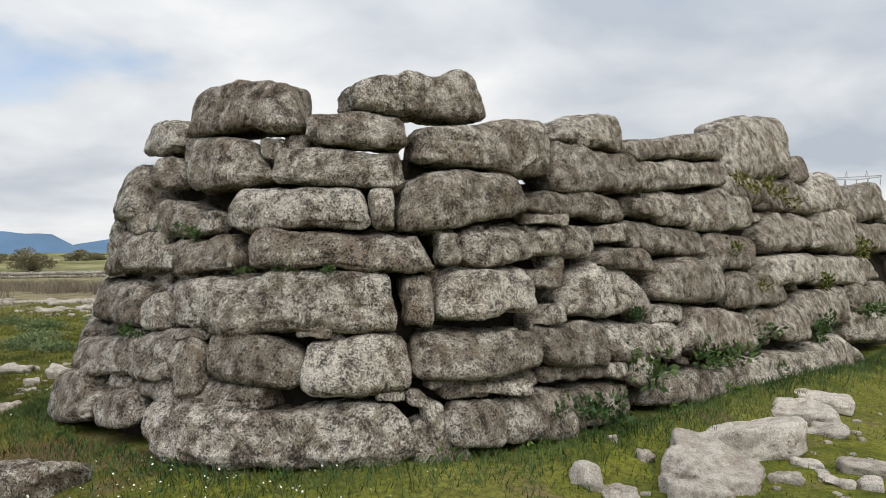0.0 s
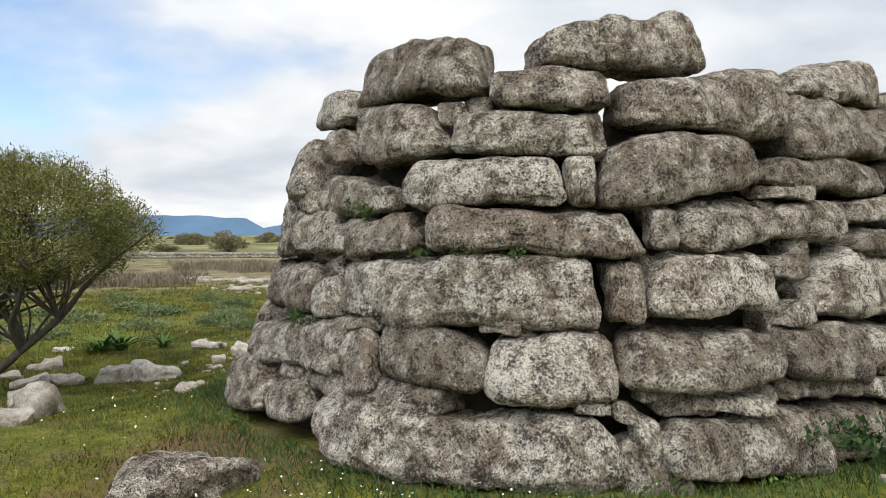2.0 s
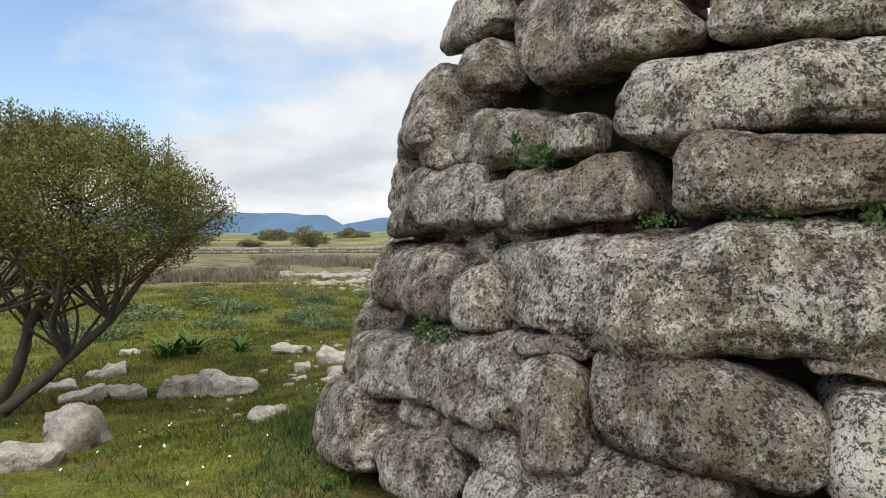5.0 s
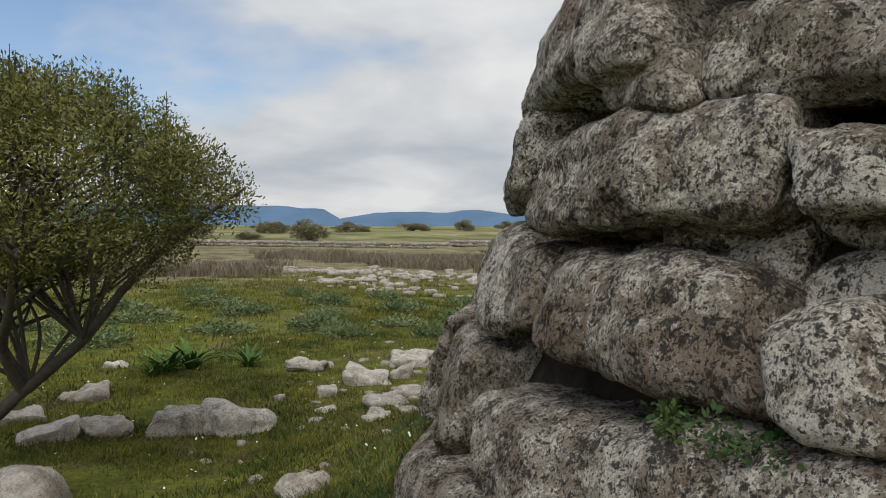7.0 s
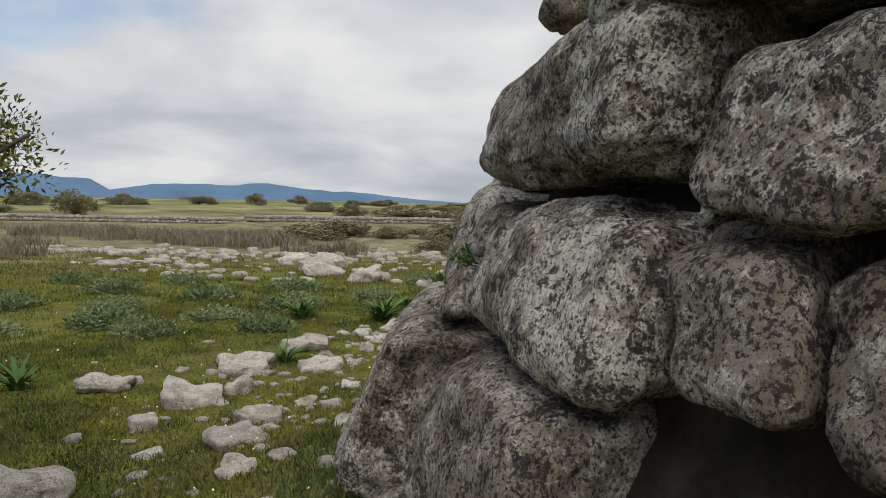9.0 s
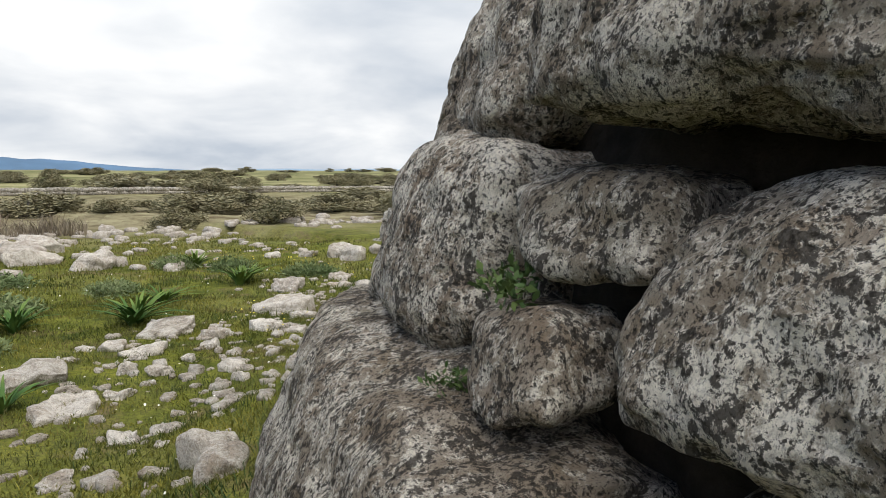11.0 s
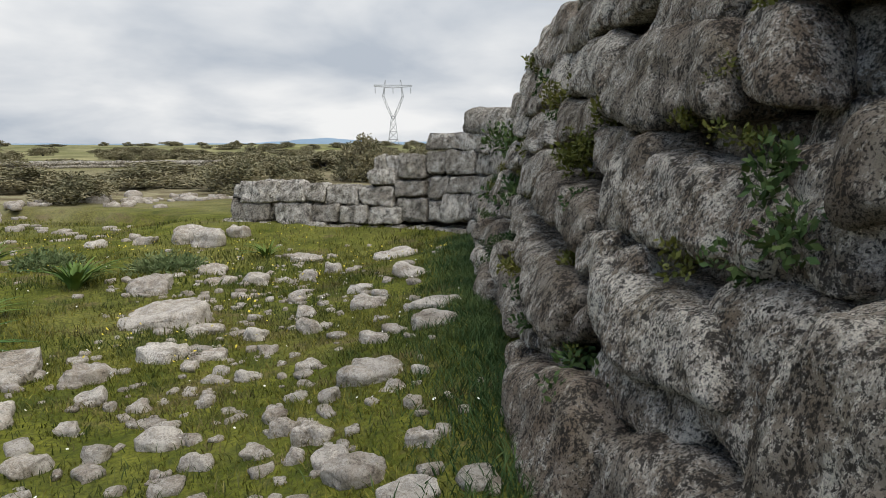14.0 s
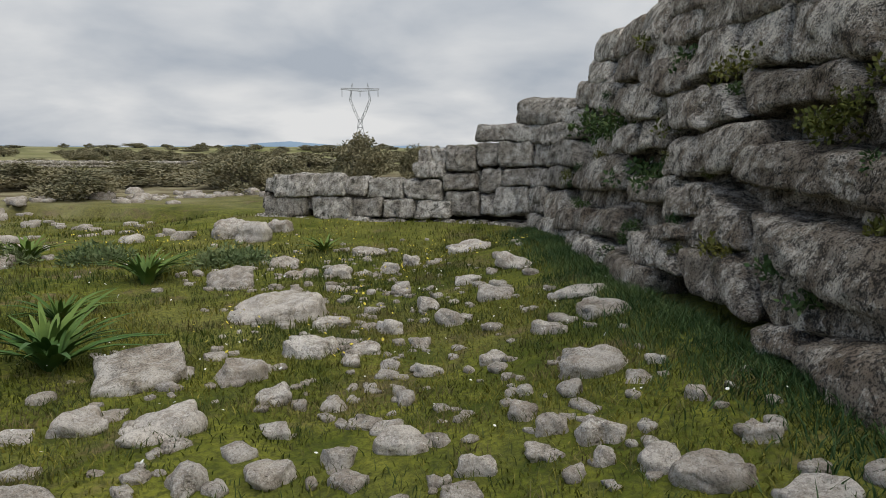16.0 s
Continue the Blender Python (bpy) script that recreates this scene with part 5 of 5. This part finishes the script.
def strut(V, F, a, b, r):
    a, b = np.array(a, float), np.array(b, float)
    t = (b - a) / np.linalg.norm(b - a)
    s = np.cross(t, (0.31, 0.77, 0.2))
    s /= np.linalg.norm(s)
    q = np.cross(t, s)
    o = len(V)
    for p in (a, b):
        for k in range(4):
            V.append((p + (s * math.cos(k * math.pi / 2) + q * math.sin(k * math.pi / 2)) * r).tolist())
    F.extend((o + k, o + (k + 1) % 4, o + 4 + (k + 1) % 4, o + 4 + k) for k in range(4))


def lattice(bars, r, name):
    V, F = [], []
    for a, b in bars:
        strut(V, F, a, b, r)
    return mesh_of(name, V, F, STEEL, False)


def pylon(x, y, turn, s):
    z = float(ground_z(x, y)) - 0.15
    root = new("power_pylon")
    root.matrix_world = pose(x, y, z, 0, 0, turn) @ Matrix.Diagonal((s, s, s, 1))
    tagged(root, "grey steel lattice power pylon with a forked head", "pylon")
    bars = []
    for k in range(4):
        c = ((-1, -1), (1, -1), (1, 1), (-1, 1))[k]
        n = ((-1, -1), (1, -1), (1, 1), (-1, 1))[(k + 1) % 4]
        prev, pn = (c[0] * 2.6, c[1] * 2.6, 0), (n[0] * 2.6, n[1] * 2.6, 0)
        for i in range(1, 5):
            w = 2.6 - 1.7 * i / 4
            p, q = (c[0] * w, c[1] * w, 3.6 * i), (n[0] * w, n[1] * w, 3.6 * i)
            bars += [(prev, p), (prev, q), (pn, p), (p, q)]
            prev, pn = p, q
    part("tower_body", lattice(bars, 0.10, "tower_body"), root)
    for sgn in (-1, 1):
        bars = []
        for e in (-0.6, 0.6):
            pts = [(sgn * 0.5, e, 13.0), (sgn * 2.9, e, 18.0), (sgn * 5.0, e, 23.5), (sgn * 4.3, e, 27.5)]
            inn = [(sgn * 0.1, e, 14.2), (sgn * 2.1, e, 18.6), (sgn * 4.2, e, 23.8), (sgn * 3.8, e, 27.5)]
            for i in range(3):
                bars += [(pts[i], pts[i + 1]), (inn[i], inn[i + 1]), (pts[i], inn[i + 1]), (pts[i + 1], inn[i + 1])]
        part("fork_arm", lattice(bars, 0.09, "fork_arm"), root)
    bars = []
    for e in (-0.5, 0.5):
        for i in range(-9, 9):
            bars += [((i, e, 28.9), (i + 1, e, 28.9)), ((i, e, 27.5 + 0.09 * abs(i)), (i + 1, e, 27.5 + 0.09 * abs(i + 1))), ((i, e, 28.9), (i + 1, e, 27.5 + 0.09 * abs(i + 1)))]
        bars += [((3.2, e, 28.9), (3.6, e, 31.2)), ((4.2, e, 28.9), (3.6, e, 31.2)), ((-3.2, e, 28.9), (-3.6, e, 31.2)), ((-4.2, e, 28.9), (-3.6, e, 31.2))]
    part("cross_beam", lattice(bars, 0.09, "cross_beam"), root)
    for xx in (-8.4, 0.0, 8.4):
        part("insulator_string", lattice([((xx, 0, 27.8), (xx, 0, 25.0))], 0.16, "insulator_string"), root)


pylon(171.4, 277.0, -34, 0.970)


# ---- plants in the joints ----
def joint_plant(u, z, s=1.0, mat=None, label="leafy green weed rooted in a wall joint"):
    rs = np.random.RandomState(int(u * 97 + z * 53) % 9999)
    c = on_wall(u, z, 0.03)
    cen = [(rs.normal() * 0.09, rs.normal() * 0.06, rs.uniform(-0.02, 0.12)) for _ in range(7)]
    V, F = leafy(cen, [0.075] * 7, 190, 0.05, int(u * 31), 0.9, 0.5)
    ob = new("wall_weed", mesh_of("wall_weed", V, F, mat or LUSH, False))
    ob.matrix_world = pose(*c, 0, 0, rs.uniform(0, 360)) @ Matrix.Diagonal((s, s, s, 1))
    tagged(ob, label, "weed", "weeds in the wall", "stuff")


joint_plant(23.88, 0.20, 1.30)
joint_plant(23.65, 0.25, 1.10)
joint_plant(23.34, 0.30, 0.95)
joint_plant(20.21, 1.69, 0.70)
joint_plant(20.26, 1.71, 0.39)
joint_plant(19.67, 0.91, 0.39)
joint_plant(19.88, 0.91, 0.39)
joint_plant(20.84, 1.42, 0.33)
joint_plant(19.63, 0.94, 0.45)
joint_plant(19.82, 0.94, 0.52)
joint_plant(21.19, 1.42, 0.60)
joint_plant(21.53, 1.42, 0.60)
joint_plant(24.57, 0.94, 0.70)
joint_plant(27.79, 2.39, 1.30, MOSS, "yellow-green moss tuft in a wall joint")
joint_plant(28.42, 2.32, 1.30, MOSS, "yellow-green moss tuft in a wall joint")
joint_plant(29.13, 2.23, 1.20, MOSS, "yellow-green moss tuft in a wall joint")
joint_plant(27.03, 1.55, 1.20, MOSS, "yellow-green moss tuft in a wall joint")
joint_plant(24.35, 0.49, 1.60)
joint_plant(26.05, 0.40, 1.60)
joint_plant(27.05, 0.51, 1.30)
joint_plant(28.68, 0.47, 1.50)
joint_plant(30.66, 0.56, 1.80)
joint_plant(31.52, 1.54, 1.60, MOSS, "yellow-green moss tuft in a wall joint")
joint_plant(27.45, 1.11, 1.00, MOSS, "yellow-green moss tuft in a wall joint")
joint_plant(29.51, 1.06, 1.10, MOSS, "yellow-green moss tuft in a wall joint")
joint_plant(25.46, 0.46, 1.30)
joint_plant(17.12, 1.18, 0.50)
joint_plant(17.00, 0.95, 0.35)
joint_plant(14.60, 1.12, 0.80)
joint_plant(14.72, 0.98, 0.80)
joint_plant(14.63, 0.86, 0.70)
joint_plant(14.28, 0.84, 0.60, MOSS, "yellow-green moss tuft in a wall joint")
joint_plant(14.37, 1.25, 0.50, MOSS, "yellow-green moss tuft in a wall joint")
joint_plant(13.06, 0.95, 0.60)
joint_plant(12.89, 1.36, 0.80, MOSS, "yellow-green moss tuft in a wall joint")
joint_plant(12.42, 1.13, 0.80, MOSS, "yellow-green moss tuft in a wall joint")
joint_plant(13.21, 0.64, 0.70, MOSS, "yellow-green moss tuft in a wall joint")
joint_plant(13.64, 0.33, 0.80)
joint_plant(14.06, 0.29, 0.80)
joint_plant(10.08, 1.76, 0.90)
joint_plant(13.99, 1.31, 0.50, MOSS, "yellow-green moss tuft in a wall joint")
joint_plant(7.77, 1.35, 1.50)
joint_plant(9.88, 0.83, 1.20)
joint_plant(11.12, 1.59, 0.80, MOSS, "yellow-green moss tuft in a wall joint")
joint_plant(7.89, 1.27, 1.60)
joint_plant(8.51, 1.34, 1.30)
joint_plant(10.31, 0.81, 1.20)
joint_plant(10.29, 1.75, 1.10)
joint_plant(12.48, 1.13, 0.80, MOSS, "yellow-green moss tuft in a wall joint")
joint_plant(12.64, 1.16, 0.80, MOSS, "yellow-green moss tuft in a wall joint")
joint_plant(12.59, 0.41, 0.80)
joint_plant(11.90, 0.42, 0.80, MOSS, "yellow-green moss tuft in a wall joint")
joint_plant(10.17, 1.23, 1.00, MOSS, "yellow-green moss tuft in a wall joint")
joint_plant(11.39, 1.63, 0.80, MOSS, "yellow-green moss tuft in a wall joint")
joint_plant(9.13, 2.14, 1.00, MOSS, "yellow-green moss tuft in a wall joint")
joint_plant(12.95, 0.29, 0.80)
_rs = np.random.RandomState(23)
for _ in range(26):
    _m = _rs.rand() < 0.6
    joint_plant(_rs.uniform(6.5, 14.6), _rs.uniform(0.1, 1.9), _rs.uniform(0.35, 0.7), MOSS if _m else None, "yellow-green moss tuft in a wall joint" if _m else "leafy green weed rooted in a wall joint")
# low leafy weeds along the foot of the front
for _u, _s in ((19.3, 0.5), (20.1, 0.55), (20.7, 0.7), (21.3, 0.6), (21.8, 0.8), (22.3, 0.9), (22.9, 0.8), (24.6, 0.9), (25.8, 1.0), (27.2, 1.0)):
    joint_plant(_u, 0.10, _s, HERB, "low leafy green weeds at the foot of the wall")
